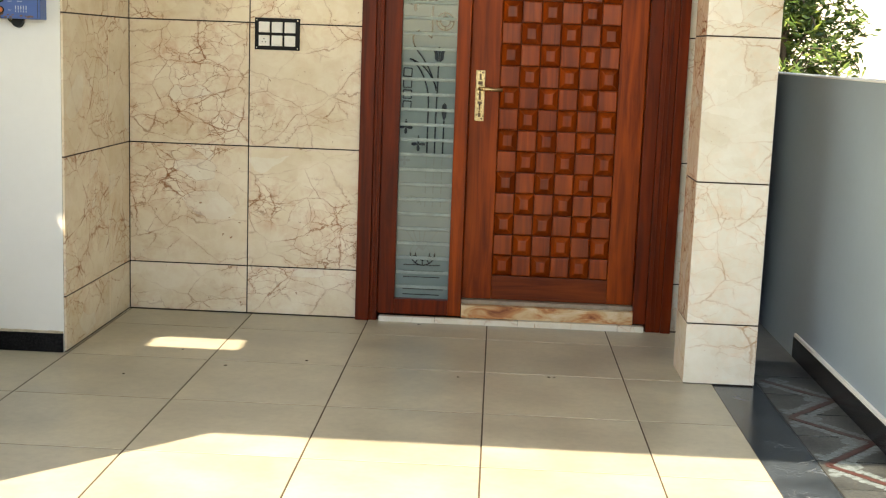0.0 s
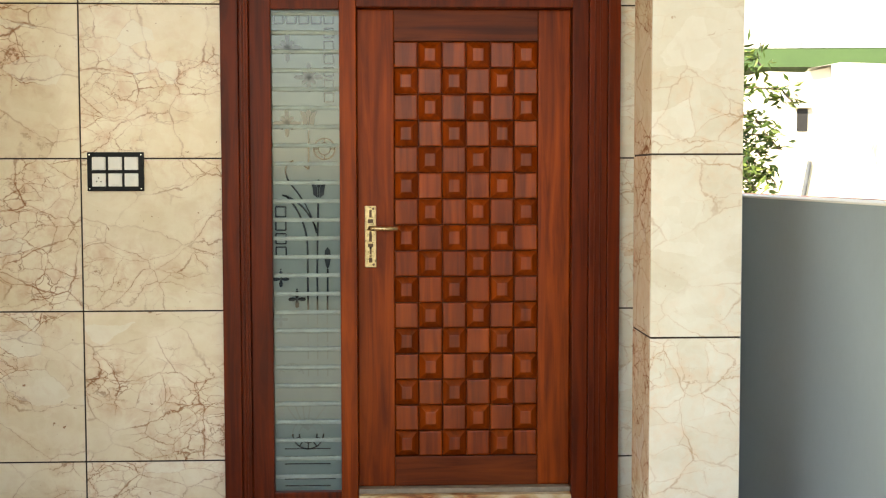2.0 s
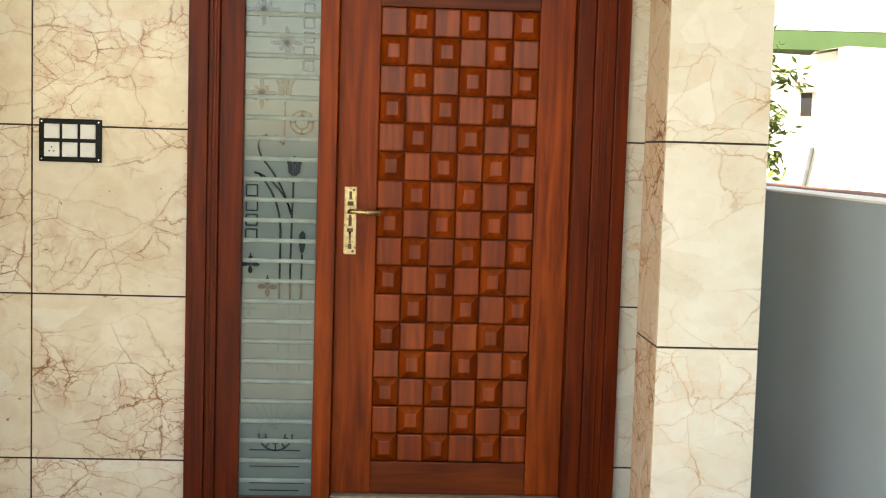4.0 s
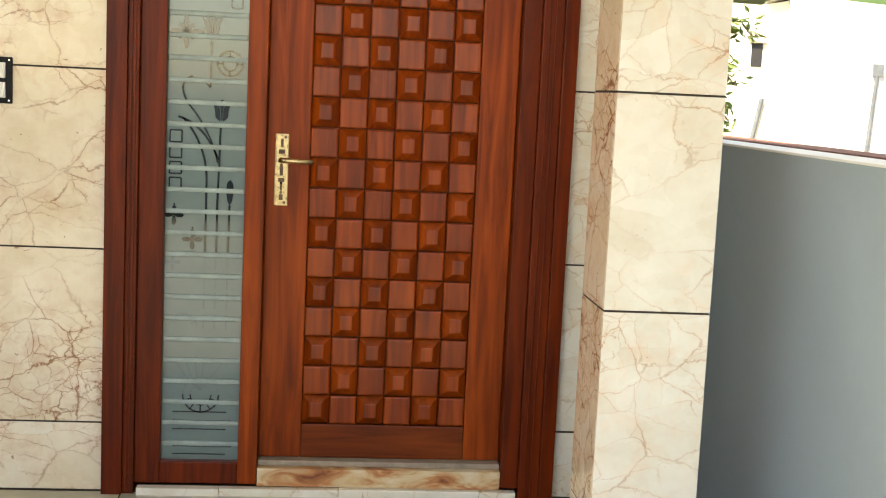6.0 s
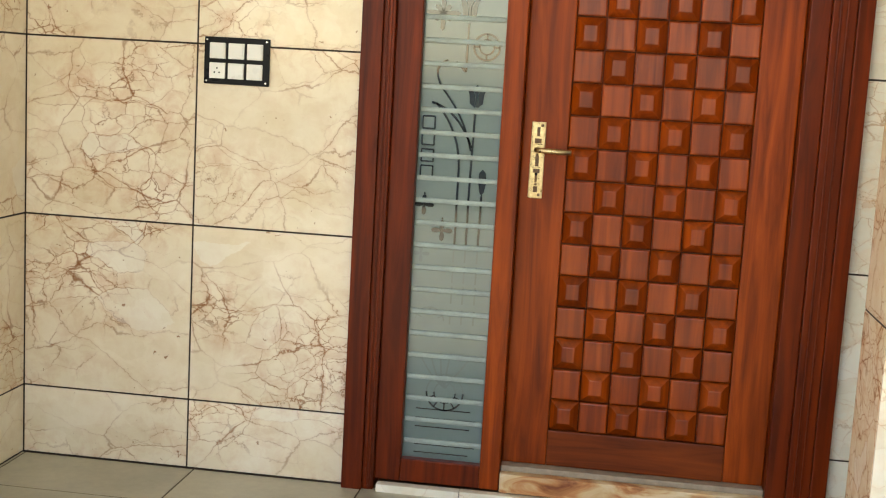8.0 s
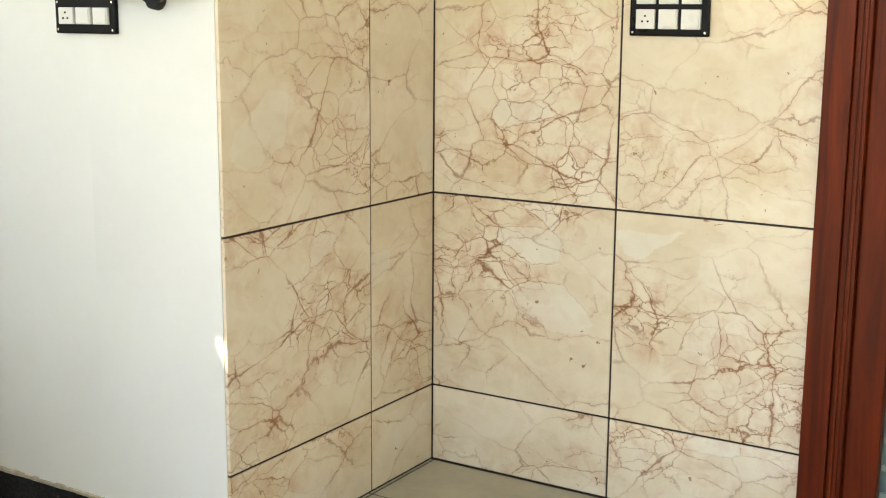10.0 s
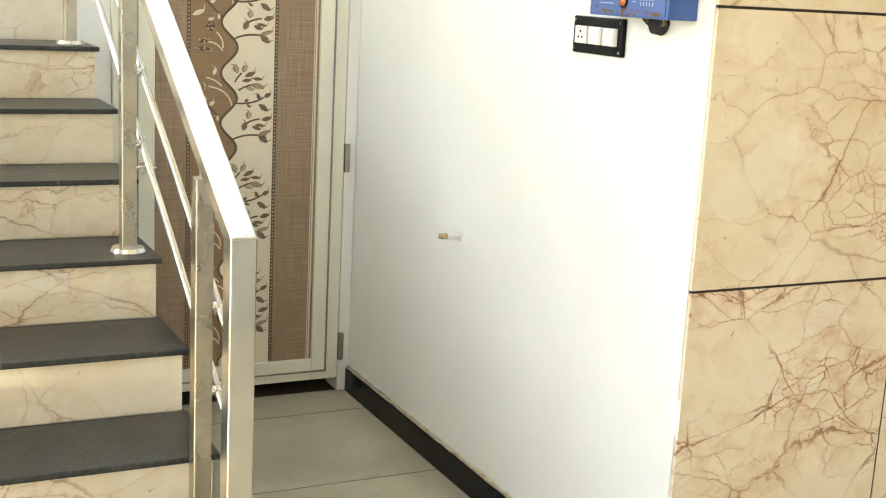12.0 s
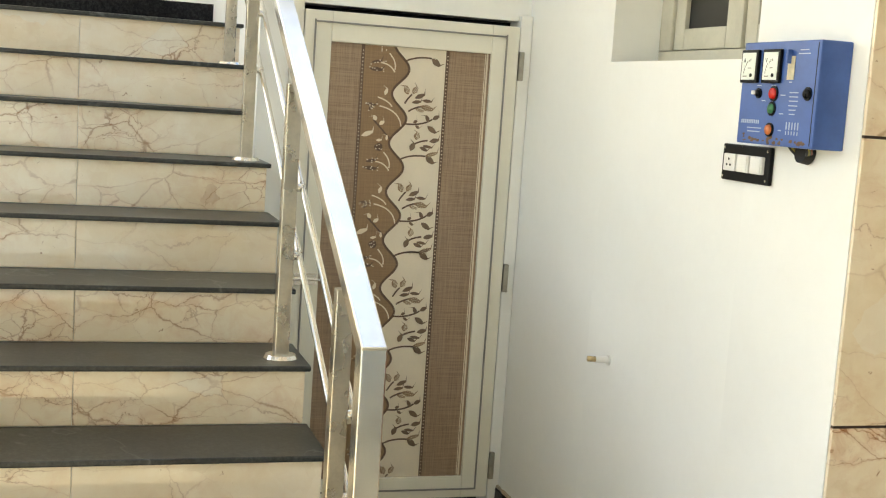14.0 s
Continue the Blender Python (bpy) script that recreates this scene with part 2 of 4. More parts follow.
def tiled(parent, origin, u, v, us, vs, material, gap=0.006, thick=0.010, name="tile"):
    """Tiles between the joint lines us and vs on a plane."""
    u, v = Vector(u), Vector(v)
    n = u.cross(v)
    turn = Matrix((u, v, n)).transposed().to_4x4()
    for a, b in zip(us, us[1:]):
        for c, d in zip(vs, vs[1:]):
            centre = Vector(origin) + u * (a + b) / 2 + v * (c + d) / 2
            tile(parent, name, b - a - gap, d - c - gap, thick, material, Matrix.Translation(centre) @ turn)


# ---- plan ----
WY = 6.447                 # tiled face of the door wall
LX = -1.346                # tiled face of the return wall
FY = 5.510                 # white wall's face
DX = -3.31                 # wall with the printed door
CEIL = 3.0
COURSES = [0.003, 0.246, 0.852, 1.459, 2.066, 2.672, 2.997]
T = 0.010

# floor slab under the tiles, the ground outside
floor = structure("floor", span(-3.6, 1.447, -3.0, 6.6, -0.2, -0.0015), FLOOR_GROUT, "beige glazed floor tiles with dark joints", "floor")
ground = structure("ground", span(-400, 400, -400, 400, -0.62, -0.21), plain("dry_earth", (0.26, 0.21, 0.15), 0.9, vary=0.3, scale=0.4), "bare dry earth around the houses", "ground")

# door wall in pieces round the doorway, tile bedding 10 mm behind the tile face
wall_n = structure("wall_north", span(LX - 0.2, -0.188, WY + 0.0025, WY + 0.23, 0, CEIL), GROUT, "house wall clad in cream veined marble tiles")
part("wall_pier", span(1.395, 1.70, WY + 0.0025, WY + 0.23, 0, CEIL), GROUT, wall_n)
part("wall_lintel", span(-0.188, 1.393, WY + T, WY + 0.23, 2.19, CEIL), WHITE, wall_n)
wall_w = structure("wall_return", span(LX - 0.21, LX - 0.0025, FY + 0.0025, WY + 0.0025, 0, CEIL), GROUT, "short return wall clad in cream veined marble tiles")
wall_s = structure("wall_white", span(DX - 0.2, -2.612, FY, FY + 0.23, 0, CEIL), WHITE, "smooth white painted wall with a high window")
part("wall_under_window", span(-2.612, -1.790, FY, FY + 0.23, 0, 1.622), WHITE, wall_s)
part("wall_beside_window", span(-1.790, LX - 0.011, FY, FY + 0.23, 0, CEIL), WHITE, wall_s)
part("wall_over_window", span(-2.612, -1.790, FY, FY + 0.23, 2.45, CEIL), WHITE, wall_s)
wall_d = structure("wall_stair", span(DX - 0.2, DX - 0.012, 4.66, FY, 1.767, CEIL), WHITE, "white painted wall over the printed door")
part("wall_side", span(DX - 0.2, DX, 4.56, 4.66, 0, CEIL), WHITE, wall_d)
# near-black box, painted to pass for the unlit room behind the glass
room = structure("room_behind_door", span(-0.4, 1.6, 8.2, 8.3, 0, CEIL), DARK, "near-black box standing in for the unlit room behind the glass")
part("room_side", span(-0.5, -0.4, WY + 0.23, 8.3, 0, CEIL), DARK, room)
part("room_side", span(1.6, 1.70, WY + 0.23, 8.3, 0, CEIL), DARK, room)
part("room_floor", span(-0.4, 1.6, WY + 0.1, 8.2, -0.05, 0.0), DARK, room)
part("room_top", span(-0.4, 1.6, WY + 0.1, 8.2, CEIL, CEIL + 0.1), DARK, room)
ceiling = structure("ceiling", span(LX, 1.75, 2.64, 6.7, CEIL, CEIL + 0.15), WHITE, "white painted porch ceiling slab", "ceiling")
part("ceiling_passage", span(DX - 0.2, LX, 5.15, 6.7, CEIL, CEIL + 0.15), WHITE, ceiling)

# unseen slabs added to shade the stair, with a gap for one sunbeam
VX0, VX1, VY0, VY1 = -2.84, -2.34, 3.74, 4.02
for x0, x1, y0, y1 in ((-4.9, VX0, 1.2, 4.15), (VX1, LX, 2.64, 4.15), (VX0, VX1, 2.64, VY0), (VX0, VX1, VY1, 4.15), (-1.7, LX, 4.15, 5.15)):
    part("ceiling_stair", span(x0, x1, y0, y1, CEIL, CEIL + 0.15), WHITE, ceiling)
# unseen wall added above the slabs to stop sun entering the stair well
structure("wall_upstairs", span(-5.4, -1.4, 4.05, 4.15, CEIL + 0.15, 5.0), WHITE, "unseen white wall added to keep sun out of the open stair well", "wall")
# unseen pier, sized and placed to cast the slanting shadow edge
structure("column", span(-2.35, -1.668, 3.20, 3.46, -0.01, CEIL), WHITE, "unseen white pier placed to cast the slanting floor shadow", "column")
structure("stair_parapet", span(-5.0, -2.35, 3.38, 3.46, 0, 0.5), WHITE, "low white parapet on the outer side of the stair", "wall")
# unseen pale ground, added to bounce sun onto stair and white wall
structure("yard", span(-9.0, -3.6, -3.0, 3.38, -0.2, -0.01), plain("bounce_cement", (0.48, 0.44, 0.37), 0.7, vary=0.15, scale=1.5), "unseen pale cement ground added to bounce sunlight", "ground")
wall_l = structure("wall_landing", span(-5.14, -4.955, 3.40, 6.7, 0, 4.2), WHITE, "white wall behind the stair landing")
part("skirting", span(-4.955, -4.940, 3.47, 4.58, 1.707, 1.835, 0.002), BLACK_STONE, wall_l, "polished black granite skirting")

# compound wall, its skirting, side passage
cw = structure("wall_compound", span(1.93, 2.08, -3.0, 9.6, -0.2, 1.298), GREY, "blue-grey painted compound wall", "wall")
part("coping", span(1.925, 2.085, -3.0, 9.6, 1.298, 1.306, 0.002), WHITE, cw, "pale top edge")
part("skirting", span(1.914, 1.930, -3.0, 6.05, 0.0, 0.095, 0.002), BLACK_STONE, cw, "polished black granite skirting")
part("skirting_cap", span(1.918, 1.930, -3.0, 6.05, 0.0952, 0.112, 0.002), WHITE, cw, "white cement edge")
structure("wall_back", span(1.70, 2.08, 9.6, 9.75, -0.2, 2.4), GREY, "plain grey wall that ends the side passage")
structure("wall_house_side", span(1.62, 1.70, WY + 0.232, 9.6, 0, CEIL), GREY, "plain grey side wall of the house")
# unseen wall added to cut light from the right, dark against bounce
structure("wall_neighbour", span(2.95, 3.20, -3.2, 6.3, -0.3, 6.0), plain("light_block_grey", (0.10, 0.115, 0.12), 0.9, vary=0.25, scale=1.2, bump=0.3), "unseen dark wall added to cut the light from the right")
structure("wall_front", span(-6.0, 2.08, -3.2, -3.0, -0.2, 1.4), GREY, "plain grey front compound wall")
band = structure("granite_band", span(1.447, 1.645, -3.0, 6.0, -0.2, -0.002, 0.002), BAND_STONE, "dark blue-grey granite strip along the porch edge", "floor")
passage = structure("passage_floor", span(1.645, 1.93, -3.0, 9.6, -0.2, -0.012), plain("passage_cement", (0.22, 0.22, 0.20), 0.6, vary=0.25), "narrow side passage with printed paving tiles", "floor")

# printed paving tiles of the passage: dark discs in pebbled rings, red zigzag bars
PAVE_DARK = granite("paving_dark", (0.035, 0.04, 0.04), (0.10, 0.10, 0.09), 0.35, False)
PAVE_RED = plain("paving_red", (0.085, 0.034, 0.028), 0.4, vary=0.3, scale=40)
PAVE_PALE = plain("paving_pale", (0.20, 0.24, 0.245), 0.4, vary=0.5, scale=50)
rng = random.Random(4)
for k in range(12):
    y0 = 5.95 - 0.285 * k
    tile(passage, "paving_tile", 0.278, 0.279, 0.010, PAVE_DARK, pose(1.788, y0 - 0.14, -0.012))
PEBBLE = []
for k in range(3):
    bm = bmesh.new()
    w, h = 0.013 + 0.003 * k, 0.021 - 0.002 * k
    bm.faces.new([bm.verts.new((x, y, 0)) for x, y in ((-w, -h * 0.8), (w * 0.8, -h), (w, h * 0.5), (w * 0.3, h), (-w * 0.9, h * 0.8))])
    PEBBLE.append(mesh_of("pebble", bm, PAVE_PALE))
for k in range(7):
    y0 = 5.594 - 0.556 * k
    for (xa, ya), (xb, yb) in (((1.915, y0 - 0.278), (1.675, y0 - 0.002)), ((1.675, y0 - 0.556), (1.915, y0 - 0.280))):
        a, b = Vector((xa, ya, 0)), Vector((xb, yb, 0))
        way = (b - a).normalized()
        side = Vector((-way.y, way.x, 0))
        turn = math.degrees(math.atan2(way.y, way.x))
        part("red_bar", box_bm(((b - a).length, 0.026, 0.002), (0, 0, 0)), PAVE_RED, passage, matrix=Matrix.Translation((a + b) / 2 + Vector((0, 0, -0.0022))) @ pose(0, 0, 0, 0, 0, turn))
        for q in range(12):
            for row, off in ((0, 0.036), (1, -0.036), (2, 0.070), (3, -0.070)):
                c = a + way * (b - a).length * (q + 0.5) / 12 + side * (off + rng.uniform(-0.003, 0.003))
                if not 1.662 < c.x < 1.912 or (row > 1 and 2 < q < 9):
                    continue
                peb = new("pebble", PEBBLE[(q + row) % 3])
                peb.parent = passage
                peb.matrix_basis = Matrix.Translation(c + Vector((0, 0, -0.0012 - 0.0001 * (row % 3)))) @ pose(0, 0, 0, 0, 0, turn + rng.uniform(-14, 14))

# ---- front door set ----
frame_set = empty("door_frame", (0.6, WY, 0), "polished red-brown teak door frame with a glazed side light", "door frame")


def bar(parent, name, x0, x1, y0, y1, z0, z1, material=WOOD_DARK, bevel=0.004, label=""):
    """A straight member, its own origin at its middle."""
    o = parent.matrix_basis.translation
    c = Vector(((x0 + x1) / 2, (y0 + y1) / 2, (z0 + z1) / 2))
    return part(name, box_bm((x1 - x0, y1 - y0, z1 - z0), (0, 0, 0), bevel), material, parent, label, matrix=Matrix.Translation(c - o))


HEAD = 2.058
bar(frame_set, "outer_jamb", -0.188, -0.118, WY - 0.038, WY + 0.12, 0.0, HEAD + 0.12)
bar(frame_set, "moulding", -0.118, -0.080, WY - 0.026, WY + 0.12, 0.0, HEAD + 0.05)
bar(frame_set, "side_jamb", -0.080, 0.006, WY - 0.004, WY + 0.12, 0.034, HEAD + 0.05)
bar(frame_set, "mullion", 0.276, 0.343, WY - 0.004, WY + 0.12, 0.034, HEAD + 0.05, WOOD)
bar(frame_set, "bottom_rail", 0.006, 0.276, WY - 0.003, WY + 0.12, 0.034, 0.112)
bar(frame_set, "top_rail", 0.006, 0.276, WY - 0.003, WY + 0.12, 2.048, HEAD + 0.05)
bar(frame_set, "door_jamb", 1.209, 1.272, WY - 0.004, WY + 0.12, 0.034, HEAD + 0.05)
bar(frame_set, "moulding", 1.272, 1.345, WY - 0.026, WY + 0.12, 0.0, HEAD + 0.05)
bar(frame_set, "outer_jamb", 1.345, 1.395, WY - 0.038, WY + 0.12, 0.0, HEAD + 0.12)
bar(frame_set, "head", 0.343, 1.209, WY - 0.004, WY + 0.12, HEAD - 0.001, HEAD + 0.05)
bar(frame_set, "head_moulding", -0.118, 1.345, WY - 0.026, WY + 0.12, HEAD + 0.051, HEAD + 0.12)
for x in (-0.105, -0.093, 1.296, 1.318):
    bar(frame_set, "bead", x - 0.0035, x + 0.0035, WY - 0.031, WY - 0.025, 0.01, HEAD + 0.05, WOOD_DARK, 0.002)

STAINED, nt, b = mat("stained_stone", (0.6, 0.45, 0.28), 0.5)
st = noise_of(nt, object_place(nt, 0, (5.0, 9.0, 14.0)), 1.0, 5.0, 0.6, 0.9).outputs[0]
nt.links.new(ramp(nt, st, [(0.32, (0.20, 0.05, 0.012)), (0.42, (0.48, 0.20, 0.07)), (0.52, (0.62, 0.44, 0.24)), (0.7, (0.74, 0.62, 0.44))]), b.inputs["Base Color"])
bumped(nt, b, st, 0.4, 0.004)
threshold = empty("threshold", (0.76, WY, 0), "door threshold of stone with patchy orange paint", "threshold")
bar(threshold, "sill", 0.345, 1.208, WY + 0.020, WY + 0.12, 0.096, 0.116, plain("grey_sill", (0.34, 0.27, 0.20), 0.6, vary=0.25, scale=30), 0.003, "dusty sill under the door")
bar(threshold, "step_stone", 0.345, 1.208, WY - 0.012, WY + 0.12, 0.030, 0.095,
    STAINED, 0.004, "peeling orange and cream stone")
rng = random.Random(8)
x = -0.068
while x < 1.262:
    w = min(rng.uniform(0.22, 0.5), 1.264 - x)
    bar(threshold, "cement_strip", x, x + w - 0.001, WY - 0.036 - rng.uniform(0, 0.004), WY + 0.001, -0.003, 0.029 + rng.uniform(-0.004, 0.003),
        MARBLE_PALE, 0.003, "rough white marble strip")
    x += w

# side light: frosted pane with raised bands and clear-glass flowers
FROST, nt, b = mat("frosted_glass", (0.62, 0.68, 0.66), 0.42)
b.inputs["Transmission Weight"].default_value = 0.35
b.inputs["Coat Weight"].default_value, b.inputs["Coat Roughness"].default_value, b.inputs["Coat IOR"].default_value = 1.0, 0.10, 1.65
nt.links.new(ramp(nt, noise_of(nt, object_place(nt), 4.0).outputs[0], [(0.3, (0.100, 0.168, 0.158)), (0.7, (0.145, 0.220, 0.203))]), b.inputs["Base Color"])
# pale colour paints in the highlights along the raised bands
BAND_GLASS = plain("ridge_highlight_glass", (0.32, 0.39, 0.365), 0.45, vary=0.25, scale=14)
# opaque near-black: the unlit room seen through clear glass, put into colour
CLEAR, nt, b = mat("unlit_room_glass", (0.010, 0.013, 0.013), 0.02)
b.inputs["IOR"].default_value = 1.75
side_light = empty("side_light", (0.141, WY + 0.03, 0.112), "tall frosted glass side light with flower motifs", "window")
GY = WY + 0.03
bar(side_light, "pane", 0.002, 0.280, GY, GY + 0.006, 0.108, 2.052, FROST, 0.001)
z = 0.17
while z < 2.04:
    bar(side_light, "glass_band", 0.008, 0.274, GY - 0.0055, GY, z - 0.0085, z + 0.0085, BAND_GLASS, 0.005)
    z += 0.0745


def flat_on_pane(polys, name):
    bm = bmesh.new()
    for poly in polys:
        bm.faces.new([bm.verts.new((px, GY - 0.0035, pz)) for px, pz in poly])
    for f in bm.faces:
        f.normal_update()
        if f.normal.y > 0:
            f.normal_flip()
    ob = part(name, bm, CLEAR, side_light, matrix=Matrix.Translation(-side_light.matrix_basis.translation))
    return ob


def stroke(points, w):
    """Quads along a run of points, as wide as w."""
    out = []
    for (ax, az), (bx, bz) in zip(points, points[1:]):
        d = math.hypot(bx - ax, bz - az) or 1
        nx, nz = -(bz - az) / d * w / 2, (bx - ax) / d * w / 2
        out.append([(ax + nx, az + nz), (bx + nx, bz + nz), (bx - nx, bz - nz), (ax - nx, az - nz)])
    return out


def petal(cx, cz, length, width, angle, n=8):
    pts = []
    for k in range(n):
        a = 2 * math.pi * k / n
        u, v = length / 2 + length / 2 * math.cos(a), width / 2 * math.sin(a) * (0.6 + 0.4 * math.cos(a / 2) ** 2)
        pts.append((cx + u * math.cos(angle) - v * math.sin(angle), cz + u * math.sin(angle) + v * math.cos(angle)))
    return pts


def ringlet(cx, cz, r, w, a0=0.0, a1=6.2832, n=24):
    return stroke([(cx + r * math.cos(a0 + (a1 - a0) * k / n), cz + r * math.sin(a0 + (a1 - a0) * k / n)) for k in range(n + 1)], w)


def square_outline(cx, cz, s, w=0.005):
    h = s / 2
    return stroke([(cx - h, cz + h), (cx + h, cz + h), (cx + h, cz - h), (cx - h, cz - h), (cx - h, cz + h)], w)


def curve_pts(p0, p1, p2, n=12):
    return [((1 - t) ** 2 * p0[0] + 2 * t * (1 - t) * p1[0] + t * t * p2[0], (1 - t) ** 2 * p0[1] + 2 * t * (1 - t) * p1[1] + t * t * p2[1]) for t in (k / n for k in range(n + 1))]


def star(cx, cz, r, wide=0.34):
    return [petal(cx, cz, r * (1.0 if k % 2 == 0 else 0.62), r * wide, math.pi / 2 + k * math.pi / 4) for k in range(8)]


def tulip(cx, cz, s):
    """A cup of three petals with fine gaps between them."""
    left = [(-0.06, -0.50), (-0.30, -0.30), (-0.34, 0.10), (-0.46, 0.50), (-0.22, 0.42), (-0.07, 0.10)]
    mid = [(-0.04, -0.45), (-0.05, 0.10), (-0.18, 0.40), (0.0, 0.58), (0.18, 0.40), (0.05, 0.10), (0.04, -0.45)]
    out = [left, mid, [(-x, z) for x, z in left][::-1]]
    return [[(cx + x * s, cz + z * s) for x, z in q] for q in out]


FAINT = plain("half_clear_glass", (0.22, 0.27, 0.26), 0.2, vary=0.1)


def faint_on_pane(polys, name):
    ob = flat_on_pane(polys, name)
    ob.data.materials[0] = FAINT
    return ob


for k in range(5):
    flat_on_pane(square_outline(0.036 + 0.0495 * k, 2.012, 0.036), "square_motif")
for k in range(6):
    flat_on_pane(square_outline(0.036 + 0.0495 * 4, 1.957 - 0.051 * k, 0.036), "square_motif")
flat_on_pane(star(0.070, 1.900, 0.060), "star_motif")
flat_on_pane(star(0.155, 1.782, 0.060), "star_motif")
flat_on_pane(star(0.066, 1.600, 0.058), "star_motif")
flat_on_pane(tulip(0.152, 1.613, 0.072), "tulip_motif")
flat_on_pane(ringlet(0.214, 1.497, 0.042, 0.006) + ringlet(0.214, 1.497, 0.024, 0.005) + [q for a in (0, 1.571, 3.142, 4.712) for q in stroke([(0.214 + 0.024 * math.cos(a), 1.497 + 0.024 * math.sin(a)), (0.214 + 0.042 * math.cos(a), 1.497 + 0.042 * math.sin(a))], 0.005)], "rosette")
flat_on_pane(stroke([(0.152, 1.57), (0.150, 1.415), (0.118, 1.445)], 0.006) + stroke(curve_pts((0.09, 1.45), (0.035, 1.43), (0.075, 1.36)), 0.006) + stroke(curve_pts((0.075, 1.36), (0.155, 1.27), (0.180, 1.16)), 0.006), "stem")
flat_on_pane(tulip(0.190, 1.335, 0.07), "tulip_motif")
flat_on_pane(stroke([(0.188, 1.295), (0.182, 1.00), (0.182, 0.850)], 0.007), "stem")
flat_on_pane(stroke(curve_pts((0.045, 1.312), (0.135, 1.29), (0.182, 1.17)), 0.007) + stroke(curve_pts((0.06, 1.31), (0.142, 1.22), (0.144, 1.10)), 0.007) + stroke([(0.144, 1.10), (0.144, 0.850)], 0.007), "stem")
flat_on_pane([petal(0.224, 1.015, 0.088, 0.032, math.pi / 2)], "bud")
flat_on_pane(stroke([(0.224, 1.015), (0.222, 0.850)], 0.007), "stem")
for k in range(4):
    flat_on_pane(square_outline(0.038, 1.246 - 0.054 * k, 0.040), "square_motif")
for cx, cz, r in ((0.036, 0.975, 0.034), (0.100, 0.893, 0.036), ):
    flat_on_pane([petal(cx, cz, r, r * 0.55, a) for a in (0.0, 1.571, 3.142, 4.712)] + [petal(cx, cz + r, r * 0.2, r * 0.2, 1.57)], "clover_motif")
flat_on_pane(ringlet(0.140, 0.345, 0.062, 0.006, math.pi, 2 * math.pi) + ringlet(0.140, 0.345, 0.036, 0.005, math.pi, 2 * math.pi) + [q for a in (3.5, 4.1, 4.712, 5.3, 5.9) for q in stroke([(0.140 + 0.036 * math.cos(a), 0.345 + 0.036 * math.sin(a)), (0.140 + 0.062 * math.cos(a), 0.345 + 0.062 * math.sin(a))], 0.005)], "half_rosette")
faint_on_pane(ringlet(0.140, 0.345, 0.062, 0.005, 0.0, math.pi) + ringlet(0.140, 0.345, 0.036, 0.004, 0.0, math.pi), "half_rosette")
faint_on_pane([q for tx, tz in ((0.05, 0.47), (0.085, 0.48), (0.12, 0.485), (0.155, 0.485), (0.22, 0.47)) for q in stroke(curve_pts((0.140, 0.36), (0.5 * tx + 0.06, 0.40), (tx, tz)), 0.0055)], "fan_motif")
for sx in (0.144, 0.182, 0.222):
    faint_on_pane([q for za, zb in ((0.845, 0.79), (0.78, 0.72), (0.71, 0.65), (0.63, 0.58)) for q in stroke([(sx, za), (sx - 0.001, zb)], 0.0055)], "faint_stem")
faint_on_pane([petal(0.034, 0.812, 0.030, 0.0165, a) for a in (0.0, 1.571, 3.142, 4.712)], "clover_motif")
faint_on_pane([q for a in (0.45, 0.95, 1.57, 2.2, 2.7) for q in stroke([(0.075 + 0.030 * math.cos(a), 0.585 + 0.030 * math.sin(a)), (0.075 + 0.046 * math.cos(a), 0.585 + 0.046 * math.sin(a))], 0.004)], "faint_spokes")
faint_on_pane(ringlet(0.075, 0.585, 0.048, 0.004, 0.1, 3.0), "faint_arc")
for k, zz in enumerate((0.318, 0.284, 0.252, 0.222, 0.160, 0.132)):
    flat_on_pane(stroke([(0.045, zz), (0.25 - 0.02 * (k % 2), zz)], 0.004), "line_motif")

# door leaf: stiles, rails, 16 by 6 carved blocks
door = empty("front_door", (0.766, WY + 0.06, 0.118), "closed red-brown teak door with carved square blocks", "door")
LEAF = WY + 0.058
PX0, PX1, PZ0, PZ1 = 0.493, 1.077, 0.240, 1.929
bar(door, "stile", 0.344, PX0, LEAF, LEAF + 0.04, 0.118, 2.056, WOOD, 0.005)
bar(door, "stile", PX1, 1.208, LEAF, LEAF + 0.04, 0.118, 2.056, WOOD, 0.005)
WOOD_ACROSS = timber("polished_teak_rail", (0.08, 0.011, 0.002), (0.22, 0.042, 0.007), axis=0)
bar(door, "rail", PX0, PX1, LEAF, LEAF + 0.04, 0.118, PZ0, WOOD_ACROSS, 0.004)
bar(door, "rail", PX0, PX1, LEAF, LEAF + 0.04, PZ1, 2.056, WOOD_ACROSS, 0.004)
bar(door, "panel", PX0 - 0.005, PX1 + 0.005, LEAF + 0.030, LEAF + 0.04, PZ0 - 0.005, PZ1 + 0.005, WOOD_DARK, 0.0)
cw_, ch_ = (PX1 - PX0) / 6, (PZ1 - PZ0) / 16


